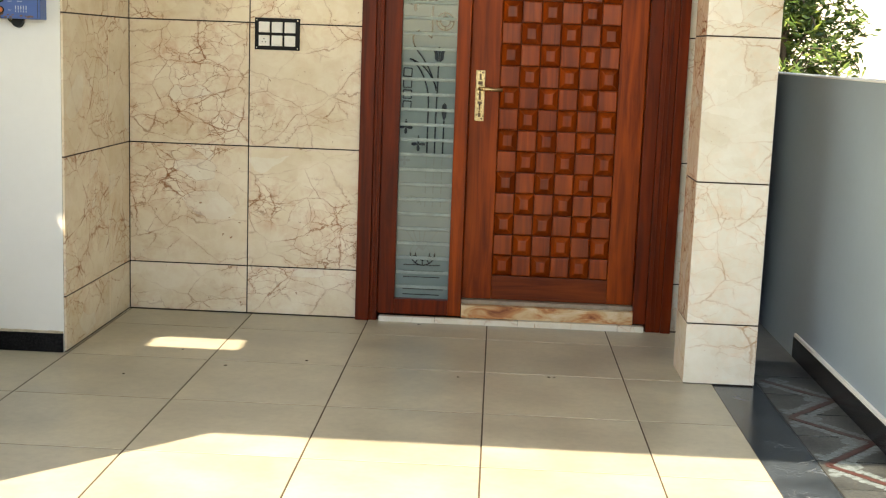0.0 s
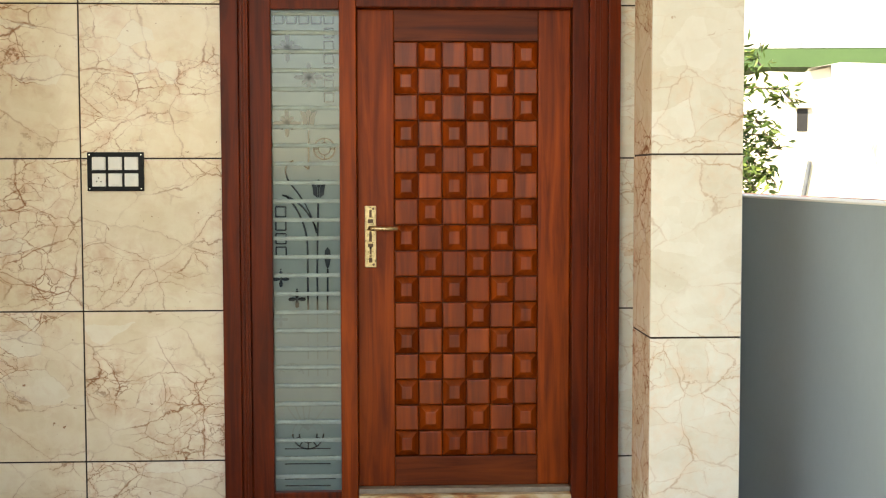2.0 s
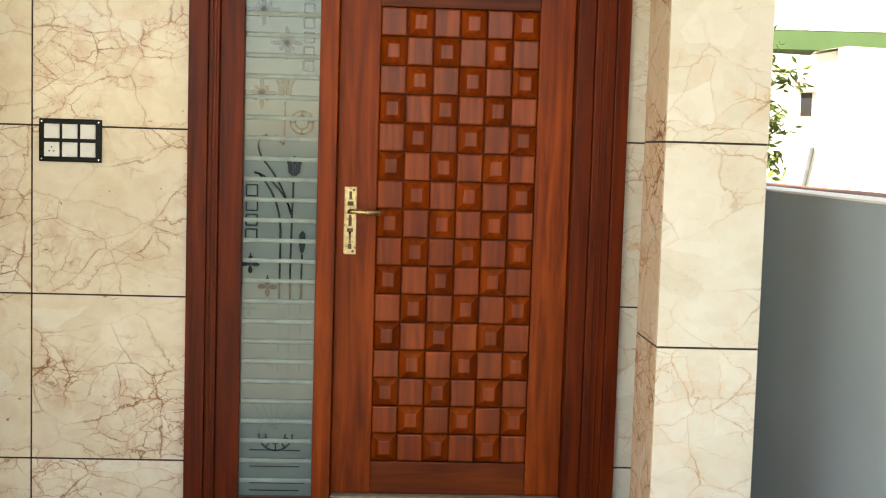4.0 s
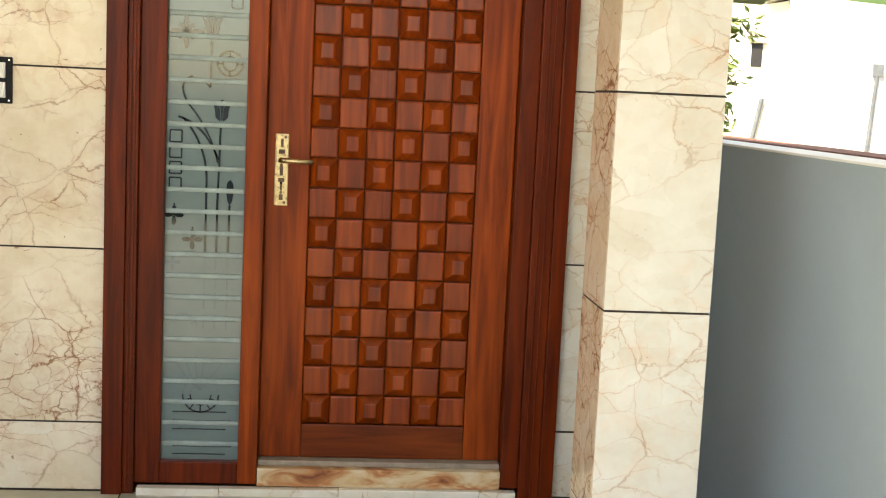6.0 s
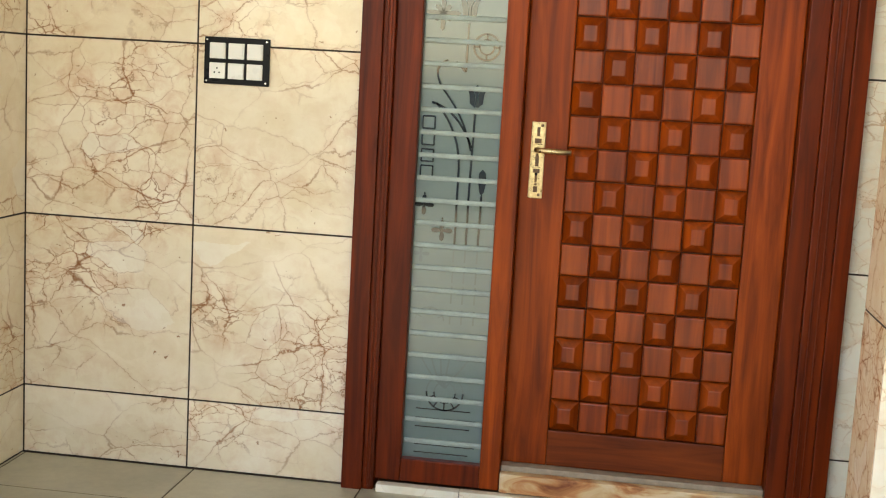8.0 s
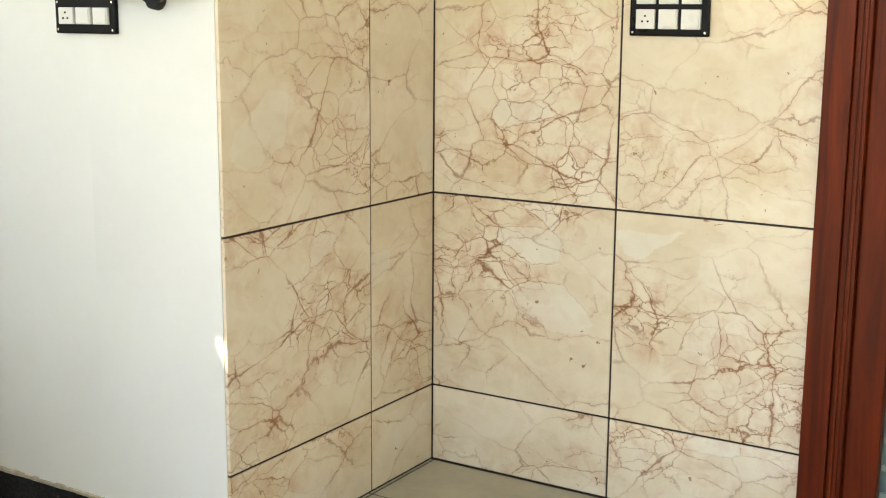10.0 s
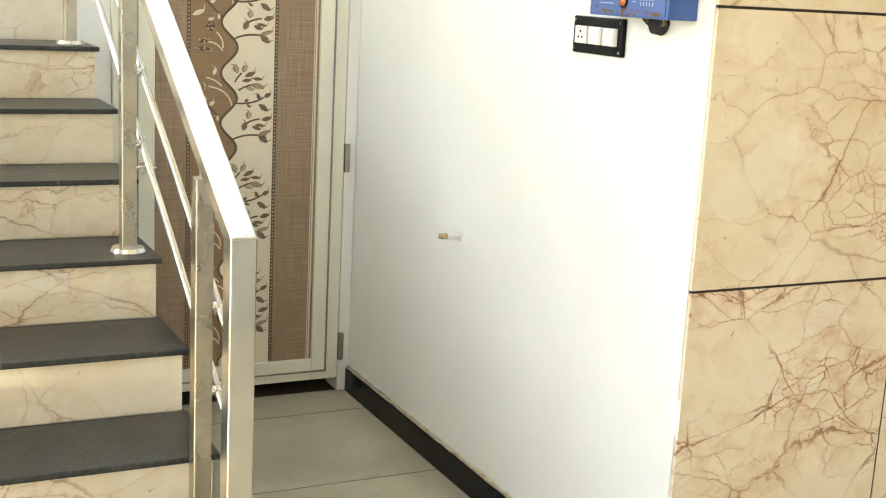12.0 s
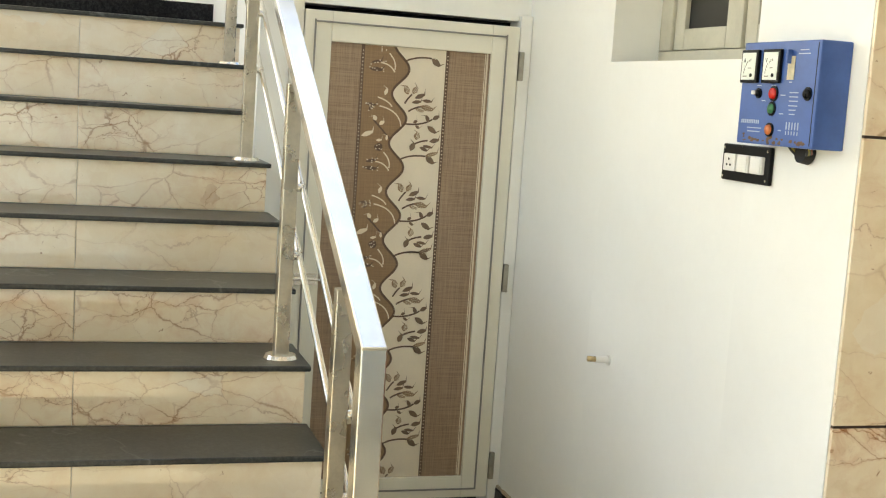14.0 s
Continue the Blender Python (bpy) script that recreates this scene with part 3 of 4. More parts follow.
def block_bm(w, h, rise, inset, skirt):
    bm = bmesh.new()
    levels = ((0.0, 0.0), (skirt, 0.0), (rise, inset), (rise + 0.0008, inset + 0.003))
    rings = []
    for d, i in levels:
        rings.append([bm.verts.new((sx * (w / 2 - i), -d, sz * (h / 2 - i))) for sx, sz in ((-1, -1), (1, -1), (1, 1), (-1, 1))])
    for a, b in zip(rings, rings[1:]):
        for k in range(4):
            bm.faces.new((a[k], a[(k + 1) % 4], b[(k + 1) % 4], b[k]))
    bm.faces.new(rings[-1])
    bmesh.ops.recalc_face_normals(bm, faces=bm.faces[:])
    return bm


FLAT = mesh_of("flat_block", block_bm(cw_ - 0.004, ch_ - 0.004, 0.024, 0.003, 0.0215), WOOD_BLOCK)
PYRAMID = mesh_of("raised_block", block_bm(cw_ - 0.004, ch_ - 0.004, 0.036, 0.025, 0.013), WOOD_BLOCK)
o = door.matrix_basis.translation
for r in range(16):
    for c in range(6):
        raised = (r + c) % 2 == 1
        ob = new("raised_block" if raised else "flat_block", PYRAMID if raised else FLAT)
        ob.parent = door
        ob.matrix_basis = Matrix.Translation(Vector((PX0 + cw_ * (c + 0.5), LEAF + 0.030, PZ1 - ch_ * (r + 0.5))) - o)
HY = LEAF - 0.006
plate = bar(door, "handle_plate", 0.373, 0.420, HY, LEAF, 1.018, 1.268, BRASS, 0.003, "aged brass handle plate")
for zz in (1.03, 1.256, 1.16, 1.065):
    part("screw", disc_bm(0.005, 0.004, Matrix.Translation(Vector((0.396 + (0.012 if zz in (1.03, 1.256) else 0), HY - 0.001, zz)) - o - plate.matrix_basis.translation) @ pose(0, 0, 0, 90)), RUST, plate)
for zz, hh, ww in ((1.236, 0.030, 0.010), (1.206, 0.016, 0.022), (1.140, 0.034, 0.012), (1.108, 0.014, 0.022), (1.084, 0.024, 0.008), (1.048, 0.020, 0.014)):
    part("relief", box_bm((ww, 0.0022, hh), Vector((0.3965, HY - 0.0006, zz)) - o - plate.matrix_basis.translation, 0.001), RUST, plate)
for dx in (-0.0195, 0.0195):
    part("rim", box_bm((0.005, 0.004, 0.240), Vector((0.3965 + dx, HY - 0.001, 1.143)) - o - plate.matrix_basis.translation, 0.0015), BRASS, plate)
for zz in (1.195, 1.120, 1.066):
    part("rim", box_bm((0.030, 0.004, 0.004), Vector((0.3965, HY - 0.001, zz)) - o - plate.matrix_basis.translation, 0.0012), BRASS, plate)
part("keyhole", disc_bm(0.005, 0.003, Matrix.Translation(Vector((0.3965, HY - 0.002, 1.098)) - o - plate.matrix_basis.translation) @ pose(0, 0, 0, 90), sides=14), BLACK_PLASTIC, plate)
part("lever", rod_bm([Vector(p) - o for p in ((0.395, LEAF, 1.178), (0.395, HY - 0.035, 1.178), (0.408, HY - 0.045, 1.178), (0.45, HY - 0.047, 1.177), (0.508, HY - 0.044, 1.176))], 0.0092), BRASS, door, "polished brass lever", True)

# ---- pillar at the porch corner ----
pillar = empty("pillar", (1.472, 5.618, 0), "square porch pillar clad in pale cream marble tiles", "pillar")
po = Vector((1.472, 5.618, 0))
part("core", span(1.3245 - po.x, 1.6185 - po.x, 5.4735 - po.y, 5.7625 - po.y, 0, CEIL), GROUT, pillar)
PC = [0.001, 0.262, 0.860, 1.457, 2.056, 2.655, 2.998]
tiled(pillar, Vector((1.322, 5.481, 0)) - po, (1, 0, 0), (0, 0, 1), [-0.003, 0.302], PC, MARBLE_PALE)
tiled(pillar, Vector((1.332, 5.765, 0)) - po, (0, -1, 0), (0, 0, 1), [0.0, 0.285], PC, MARBLE)
tiled(pillar, Vector((1.611, 5.481, 0)) - po, (0, 1, 0), (0, 0, 1), [0.0, 0.285], PC, MARBLE)
tiled(pillar, Vector((1.621, 5.755, 0)) - po, (-1, 0, 0), (0, 0, 1), [0.0, 0.30], PC, MARBLE)

# ---- printed door under the stair ----
pdoor = empty("printed_door", (DX + 0.02, 5.08, 0.05), "ivory plastic door with a printed brown vine panel", "door")
o = pdoor.matrix_basis.translation


def pbar(name, x0, x1, y0, y1, z0, z1, material, bevel=0.003, label=""):
    return bar(pdoor, name, x0, x1, y0, y1, z0, z1, material, bevel, label)


Y0, Y1, Z0, Z1 = 4.705, 5.462, 0.052, 1.745
A0, A1, B0, B1 = 4.797, 5.363, 0.131, 1.645
pbar("stile", DX - 0.01, DX + 0.02, Y0, A0, Z0, Z1, PVC)
pbar("stile", DX - 0.01, DX + 0.02, A1, Y1, Z0, Z1, PVC)
pbar("rail", DX - 0.01, DX + 0.02, A0, A1, Z0, B0, PVC)
pbar("rail", DX - 0.01, DX + 0.02, A0, A1, B1, Z1, PVC)
BEAD = plain("grey_bead", (0.30, 0.29, 0.27), 0.35, 0.6, vary=0.2, scale=30)
for y in (Y0 + 0.032, Y1 - 0.050):
    pbar("bead", DX + 0.02, DX + 0.026, y, y + 0.006, Z0 + 0.03, Z1 - 0.03, BEAD, 0.002, "silver bead")
for z in (Z0 + 0.030, Z1 - 0.040):
    pbar("bead", DX + 0.02, DX + 0.026, Y0 + 0.038, Y1 - 0.050, z, z + 0.006, BEAD, 0.002, "silver bead")


def linen(name, a, b):
    m, nt, sh = mat(name, a, 0.35)
    h = noise_of(nt, object_place(nt, 0, (1, 6, 220)), 1.0, 5.0, 0.7).outputs[0]
    v = noise_of(nt, object_place(nt, 0, (1, 220, 6)), 1.0, 5.0, 0.7).outputs[0]
    c = mixed(nt, "MIX", 0.5, ramp(nt, h, [(0.3, a), (0.72, b)]), ramp(nt, v, [(0.3, a), (0.72, b)]))
    nt.links.new(c, sh.inputs["Base Color"])
    return m


LINEN = linen("brown_linen_print", (0.165, 0.098, 0.058), (0.47, 0.335, 0.225))
BROWN = linen("brown_band_print", (0.21, 0.12, 0.06), (0.36, 0.23, 0.125))
CREAM = plain("cream_print", (0.80, 0.71, 0.57), 0.35, vary=0.05)
INK = plain("dark_brown_print", (0.13, 0.075, 0.045), 0.35, vary=0.15, scale=30)
PALE_INK = plain("pale_print", (0.76, 0.66, 0.51), 0.35, vary=0.08)
XF = DX + 0.008
pbar("panel", DX - 0.008, XF, A0, A1, B0, B1, LINEN, 0.0, "brown linen-print panel")
S0, S1 = 4.905, 5.212
pbar("vine_field", XF, XF + 0.0006, S0, S1, B0 + 0.001, B1 - 0.001, CREAM, 0.0, "cream vine strip")


LEVEL = [0.0]


def print_on(polys, name, material, lift):
    """Thin flat printed shapes on the door panel, given as (y, z) outlines, each shape a hair above the last."""
    LEVEL[0] = (LEVEL[0] + 0.00004) % 0.0007
    lift += LEVEL[0]
    bm = bmesh.new()
    for poly in polys:
        if all(B0 < q[1] < B1 for q in poly):
            bm.faces.new([bm.verts.new((XF + lift - o.x, q[0] - o.y, q[1] - o.z)) for q in poly])
    for f in bm.faces:
        f.normal_update()
        if f.normal.x < 0:
            f.normal_flip()
    return part(name, bm, material, pdoor)


def wave(z):
    return S0 + 0.141 + 0.028 * math.cos(2 * math.pi * (z - 1.570) / 0.168)


n = 180
zs = [B0 + 0.002 + (B1 - B0 - 0.004) * k / n for k in range(n + 1)]
print_on([[(S0, a), (wave(a), a), (wave(b), b), (S0, b)] for a, b in zip(zs, zs[1:])], "brown_wave", BROWN, 0.0012)
print_on([q for q in stroke([(wave(z), z) for z in zs], 0.008)], "vine_stem", INK, 0.0022)
for y in (S0 + 0.004, S1 - 0.004):
    print_on(stroke([(y, B0 + 0.001), (y, B1 - 0.001)], 0.012), "border", INK, 0.0018)
    print_on([petal(y - 0.0025, B0 + 0.006 + 0.0125 * k, 0.005, 0.005, 0, 6) for k in range(120)], "border_dots", PALE_INK, 0.0026)
for dy, wide in ((0.018, 0.003), (0.011, 0.006)):
    print_on(stroke([(A1 - dy, B0 + 0.001), (A1 - dy, B1 - 0.001)], wide), "border_line", PALE_INK, 0.0018)
LEAF_INK = plain("brown_leaf_print", (0.20, 0.125, 0.075), 0.35, vary=0.25, scale=60)
MID_INK = plain("mid_brown_print", (0.33, 0.215, 0.125), 0.35, vary=0.2, scale=60)


def leaf(p, q, wide):
    """A pointed leaf from p to q, fullest before its middle, with a slight bow."""
    dx, dz = q[0] - p[0], q[1] - p[1]
    ln = math.hypot(dx, dz) or 1
    ux, uz = dx / ln, dz / ln
    out = [(0, 0)] + [(f, w * wide) for f, w in ((0.14, 0.30), (0.34, 0.52), (0.55, 0.48), (0.78, 0.26))] + [(1, 0.02)] + [(f, -w * wide) for f, w in ((0.8, 0.18), (0.55, 0.40), (0.34, 0.46), (0.14, 0.26))]
    return [(p[0] + f * dx - w * uz, p[1] + f * dz + w * ux) for f, w in out]


# one repeat of the print, in thousandths across and down from its own corner
DARK_TWIGS = ((160, 77, 170, 56, 184, 42), (174, 106, 190, 92, 222, 84), (160, 152, 225, 158, 262, 130), (152, 288, 190, 264, 246, 270), (190, 236, 214, 214, 250, 210), (118, 216, 80, 172, 54, 145))
DARK_LEAVES = ((194, 56, 238, 36, 16), (220, 62, 264, 66, 12), (184, 72, 226, 66, 13), (262, 130, 292, 114, 16), (250, 142, 237, 110, 14), (194, 146, 212, 138, 11), (202, 156, 220, 170, 10), (245, 156, 284, 186, 19), (246, 270, 282, 302, 22), (190, 252, 206, 216, 20), (222, 236, 258, 252, 14), (232, 230, 276, 238, 11), (256, 214, 298, 204, 17))
DOTTED_LEAVES = ((170, 44, 158, 4, 22), (186, 40, 206, 8, 20), (215, 84, 272, 98, 22), (198, 94, 234, 106, 14), (244, 268, 298, 252, 15), (208, 210, 216, 176, 23))
PALE_TWIGS = ((152, 164, 144, 104, 72, 92), (116, 92, 102, 70, 64, 60), (118, 320, 124, 292, 96, 262), (118, 330, 102, 300, 68, 298))
PALE_LEAVES = ((64, 146, 52, 124, 15), (74, 160, 96, 146, 14), (14, 206, 64, 184, 17), (104, 218, 104, 194, 10), (66, 220, 92, 216, 10), (88, 52, 98, 20, 13))
PALE_DOTTED = ((20, 86, 66, 92, 12), (36, 110, 52, 84, 12), (28, 322, 84, 326, 15), (34, 300, 80, 290, 12))
rng = random.Random(11)
for k in range(-1, 5):
    top = 1.526 - 0.336 * k

    def at(x, z):
        return (S0 + 0.001 * x, top - 0.000884 / 0.00096 * 0.001 * z)

    for x0, z0, x1, z1, x2, z2 in DARK_TWIGS:
        print_on(stroke(curve_pts(at(x0, z0), at(x1, z1), at(x2, z2)), 0.0058), "twig", INK, 0.0022)
    for x0, z0, x1, z1, w in DARK_LEAVES:
        print_on([leaf(at(x0, z0), at(x1, z1), 0.001 * w)], "vine_leaf", LEAF_INK, 0.0030)
    for x0, z0, x1, z1, w in DOTTED_LEAVES:
        a, b = at(x0, z0), at(x1, z1)
        print_on([leaf(a, b, 0.001 * w)], "seed_head", MID_INK, 0.0030)
        print_on([petal(a[0] + (b[0] - a[0]) * f + side * (b[1] - a[1]) * 0.12, a[1] + (b[1] - a[1]) * f - side * (b[0] - a[0]) * 0.12, 0.0036, 0.0036, 0, 5) for f in (0.2, 0.32, 0.44, 0.56, 0.68, 0.8) for side in (-1, 0, 1)], "seed_dots", PALE_INK, 0.0038)
    for x0, z0, x1, z1, x2, z2 in PALE_TWIGS:
        print_on(stroke(curve_pts(at(x0, z0), at(x1, z1), at(x2, z2)), 0.0046), "pale_twig", PALE_INK, 0.0020)
    for x0, z0, x1, z1, w in PALE_LEAVES:
        print_on([leaf(at(x0, z0), at(x1, z1), 0.001 * w)], "pale_leaf", PALE_INK, 0.0030)
    for x0, z0, x1, z1, w in PALE_DOTTED:
        a, b = at(x0, z0), at(x1, z1)
        print_on([leaf(a, b, 0.001 * w)], "berry_spray", INK, 0.0030)
        print_on([petal(a[0] + (b[0] - a[0]) * f + rng.uniform(-0.007, 0.007), a[1] + (b[1] - a[1]) * f + rng.uniform(-0.007, 0.007), 0.0052, 0.0052, 0, 6) for f in (0.0, 0.15, 0.3, 0.45, 0.6, 0.75, 0.9)], "berries", PALE_INK, 0.0038)
    c = at(76, 244)
    print_on([petal(c[0] - 0.015, c[1], 0.030, 0.034, 0, 10)], "round_bud", INK, 0.0030)
    print_on([petal(c[0] + rng.uniform(-0.012, 0.010), c[1] + rng.uniform(-0.012, 0.012), 0.005, 0.005, 0, 6) for _ in range(7)], "berries", PALE_INK, 0.0038)
HINGE = plain("dull_steel", (0.40, 0.38, 0.33), 0.4, 1.0, vary=0.2, scale=40)
for z in (1.61, 0.86, 0.17):
    h = pbar("hinge", DX + 0.012, DX + 0.030, Y1 + 0.002, Y1 + 0.020, z - 0.05, z + 0.05, HINGE, 0.003, "steel hinge")
pbar("bolt_bar", DX + 0.024, DX + 0.034, 4.67, 4.80, 0.835, 0.845, STEEL, 0.003, "steel tower bolt")
pbar("bolt_plate", DX + 0.02, DX + 0.024, 4.712, 4.79, 0.820, 0.860, STEEL, 0.001)

jamb = empty("printed_door_frame", (DX, 5.08, 0), "white painted frame of the printed door", "door frame", kind="structure")
bar(jamb, "jamb", DX - 0.1, DX + 0.016, Y1 + 0.003, FY - 0.001, 0.0, 1.785, WHITE)
bar(jamb, "jamb", DX - 0.1, DX + 0.016, 4.662, Y0 - 0.003, 0.0, 1.785, PVC)
# near-black sheet gives the door's gaps their shade
structure("dark_gap", span(DX - 0.2, DX - 0.15, 4.66, FY, 0, 1.8), DARK, "near-black sheet standing in for the shade behind the printed door")

# black skirting along the white wall
skirt = structure("baseboard", span(DX, LX - 0.012, FY - 0.013, FY, 0.0, 0.084, 0.003), BLACK_STONE, "polished black granite skirting", "skirting")
edge_bm = bmesh.new()
rng = random.Random(12)
x = DX + 0.001
while x < LX - 0.014:
    w = min(rng.uniform(0.02, 0.07), LX - 0.013 - x)
    box_bm((w, rng.uniform(0.006, 0.0125), 0.008 + rng.uniform(0, 0.008)), (x + w / 2, FY - 0.005, 0.087), 0.002, edge_bm)
    x += w
skirt_cap = structure("baseboard_edge", edge_bm, plain("raw_plaster", (0.56, 0.49, 0.37), 0.9, vary=0.3, scale=40), "rough unpainted plaster edge over the skirting", "skirting")

# ---- stair ----
RISE, GOING, NX, BASE = 0.156, 0.272, -1.992, -0.0095
stair = empty("stair", (-1.33, 4.0, 0), "straight stair with cream marble risers and dark granite treads", "stair")
so = stair.matrix_basis.translation
for n_ in range(1, 12):
    nose = min(NX - GOING * (n_ - 4), -1.33)
    top = BASE + RISE * n_
    edge = 4.584
    deep = GOING + 0.02 if n_ < 11 else 1.06
    part("mass", span(nose - deep - so.x + 0.0, nose - 0.032 - so.x, 3.462 - so.y, edge - 0.016 - so.y, 0.0 if n_ < 11 else top - 0.25, top - 0.018), WHITE, stair)
    bm = span(nose - deep, nose, 3.462, edge, top - 0.0145, top, 0.004)
    c = Vector((nose - deep / 2, (3.462 + edge) / 2, top - 0.007))
    bmesh.ops.translate(bm, vec=-c, verts=bm.verts[:])
    part("tread", bm, GREY_STONE, stair, "dark grey granite tread", matrix=Matrix.Translation(c - so))
    cut = 3.995
    for ya, yb in ((3.464, cut - 0.0006), (cut + 0.0006, edge - 0.012)):
        w, h = yb - ya, RISE - 0.0160
        part("riser", box_bm((w, h, 0.012), (0, 0, 0), 0.001), RISER_MARBLE, stair, "cream marble riser",
             matrix=Matrix.Translation(Vector((nose - 0.026, (ya + yb) / 2, top - RISE + h / 2 + 0.0005)) - so) @ Matrix(((0, 0, 1), (1, 0, 0), (0, 1, 0))).to_4x4())

# steel railing
rail = empty("stair_railing", (-1.42, 4.52, 0.16), "brushed stainless steel stair railing with square posts", "railing")
ro = rail.matrix_basis.translation


def ry(x):
    return 4.520


def hz(x):
    """Underside of the handrail over x."""
    return 0.985 + 0.577 * (-1.385 - x)


def bar_between(a, b, w, h, bevel=0.003):
    a, b = Vector(a), Vector(b)
    way = (b - a).normalized()
    sidev = way.cross(Vector((0, 0, 1))).normalized()
    up = sidev.cross(way)
    m = Matrix((way, sidev, up)).transposed().to_4x4()
    bm = box_bm(((b - a).length, w, h), (0, 0, 0), bevel)
    bmesh.ops.transform(bm, matrix=Matrix.Translation((a + b) / 2) @ m, verts=bm.verts[:])
    return bm


def loc(v):
    return Vector(v) - ro


part("handrail", bar_between(loc((-1.372, ry(0), hz(-1.372) + 0.018)), loc((-4.6, ry(0), hz(-4.6) + 0.018)), 0.050, 0.036), STEEL, rail, "polished flat handrail")
part("newel", span(-1.412 - ro.x, -1.366 - ro.x, ry(0) - 0.0255 - ro.y, ry(0) + 0.0255 - ro.y, BASE + RISE - ro.z, hz(-1.385) + 0.026 - ro.z, 0.003), STEEL, rail)
for x, step in ((-1.65, 2), (-2.37, 5), (-3.215, 8), (-3.78, 10)):
    zf, top = BASE + RISE * step, hz(x) - 0.062
    post = part("post", span(x - 0.019 - ro.x, x + 0.019 - ro.x, ry(x) - 0.019 - ro.y, ry(x) + 0.019 - ro.y, zf - ro.z, top - ro.z, 0.003), POST_STEEL, rail)
    part("flange", disc_bm(0.045, 0.010, Matrix.Translation(loc((x, ry(x), zf + 0.005))), 0.040), STEEL, post)
    part("pin", rod_bm([loc((x, ry(x), top - 0.01)), loc((x, ry(x), hz(x) + 0.006))], 0.008), STEEL, post, "", True)
    for dz in (0.33, 0.51):
        part("bracket", rod_bm([loc((x, ry(x) + 0.01, hz(x) - dz)), loc((x, ry(x) + 0.043, hz(x) - dz))], 0.011), STEEL, post, "", True)
for dz in (0.33, 0.51):
    part("rod", rod_bm([loc((-1.47, ry(0) + 0.036, hz(-1.47) - dz)), loc((-4.6, ry(0) + 0.036, hz(-4.6) - dz))], 0.008), STEEL, rail, "thin steel rod", True)

# ---- switchboards ----


def switchboard(place, w, h, cols, rows, label):
    """A black plate with white modules, facing -y."""
    s = empty("switchboard", place, label, "switchboard")
    part("plate", box_bm((w, 0.012, h), (0, -0.006, 0), 0.004), BLACK_PLASTIC, s)
    mw, mh = w * (0.78 / cols), h * (0.74 / rows) if rows > 1 else h * 0.52
    for r in range(rows):
        for c in range(cols):
            cx = (c - (cols - 1) / 2) * mw * 1.10
            cz = ((rows - 1) / 2 - r) * mh * 1.14
            socket = c == 0 and r == rows - 1
            mod = part("socket" if socket else "switch", box_bm((mw * 0.92, 0.010, mh * 0.90), (cx, -0.015, cz), 0.002), WHITE_PLASTIC, s)
            if socket:
                for dx, dz in ((0, 0.008), (-0.008, -0.006), (0.008, -0.006)):
                    part("hole", disc_bm(0.0028, 0.002, Matrix.Translation((cx + dx, -0.0205, cz + dz)) @ pose(0, 0, 0, 90), sides=10), BLACK_PLASTIC, mod)
            else:
                part("rocker", box_bm((mw * 0.80, 0.004, mh * 0.76), (cx, -0.021, cz), 0.0015), WHITE_PLASTIC, mod)
    for sx in (-1, 1):
        for sz in (-1, 1):
            part("screw", disc_bm(0.003, 0.002, Matrix.Translation((sx * (w / 2 - 0.010), -0.0128, sz * (h / 2 - 0.010))) @ pose(0, 0, 0, 90), sides=10), STEEL, s)
    return s


switchboard((-0.607, WY, 1.407), 0.222, 0.154, 3, 2, "black switchboard with six white modules on tiles")
switchboard((-1.776, FY, 1.374), 0.214, 0.088, 3, 1, "black switchboard with three white modules on plaster")

# ---- blue starter box ----
sb = empty("starter_box", (-1.564, FY, 1.425), "blue enamelled pump starter box with gauges, rusty at the base", "starter box")
BW, BH, BD = 0.304, 0.226, 0.076
part("body", box_bm((BW, BD, BH), (0, -BD / 2, BH / 2), 0.004), BLUE, sb)
bm = bmesh.new()
rs = random.Random(3)
for k in range(34):
    cx, cz, r = rs.uniform(-BW / 2 + 0.006, BW / 2 - 0.006), abs(rs.gauss(0, 0.006)) + 0.005, rs.uniform(0.002, 0.006)
    bm.faces.new([bm.verts.new((cx + r * 1.5 * math.cos(a) * rs.uniform(0.6, 1.2), -BD - 0.0003 - 0.00001 * k, cz + r * 0.8 * math.sin(a) * rs.uniform(0.6, 1.2))) for a in [6.283 * q / 7 for q in range(7)]])
tagged(part("rust_stain", bm, RUST, sb, "rust flakes along the lower edge"), kind="stuff")
part("seam", box_bm((0.002, 0.0012, BH - 0.012), (BW / 2 - 0.010, -BD - 0.0002, BH / 2), 0.0), DARK, sb)


def dial(x, z, r, depth, material, label, name):
    k = part(name, disc_bm(r, depth, Matrix.Translation((x, -BD - depth / 2, z)) @ pose(0, 0, 0, 90), r * 0.85), material, sb, label, True)
    part("collar", disc_bm(r * 1.3, depth * 0.4, Matrix.Translation((x, -BD - depth * 0.2, z)) @ pose(0, 0, 0, 90)), BLACK_PLASTIC, k)


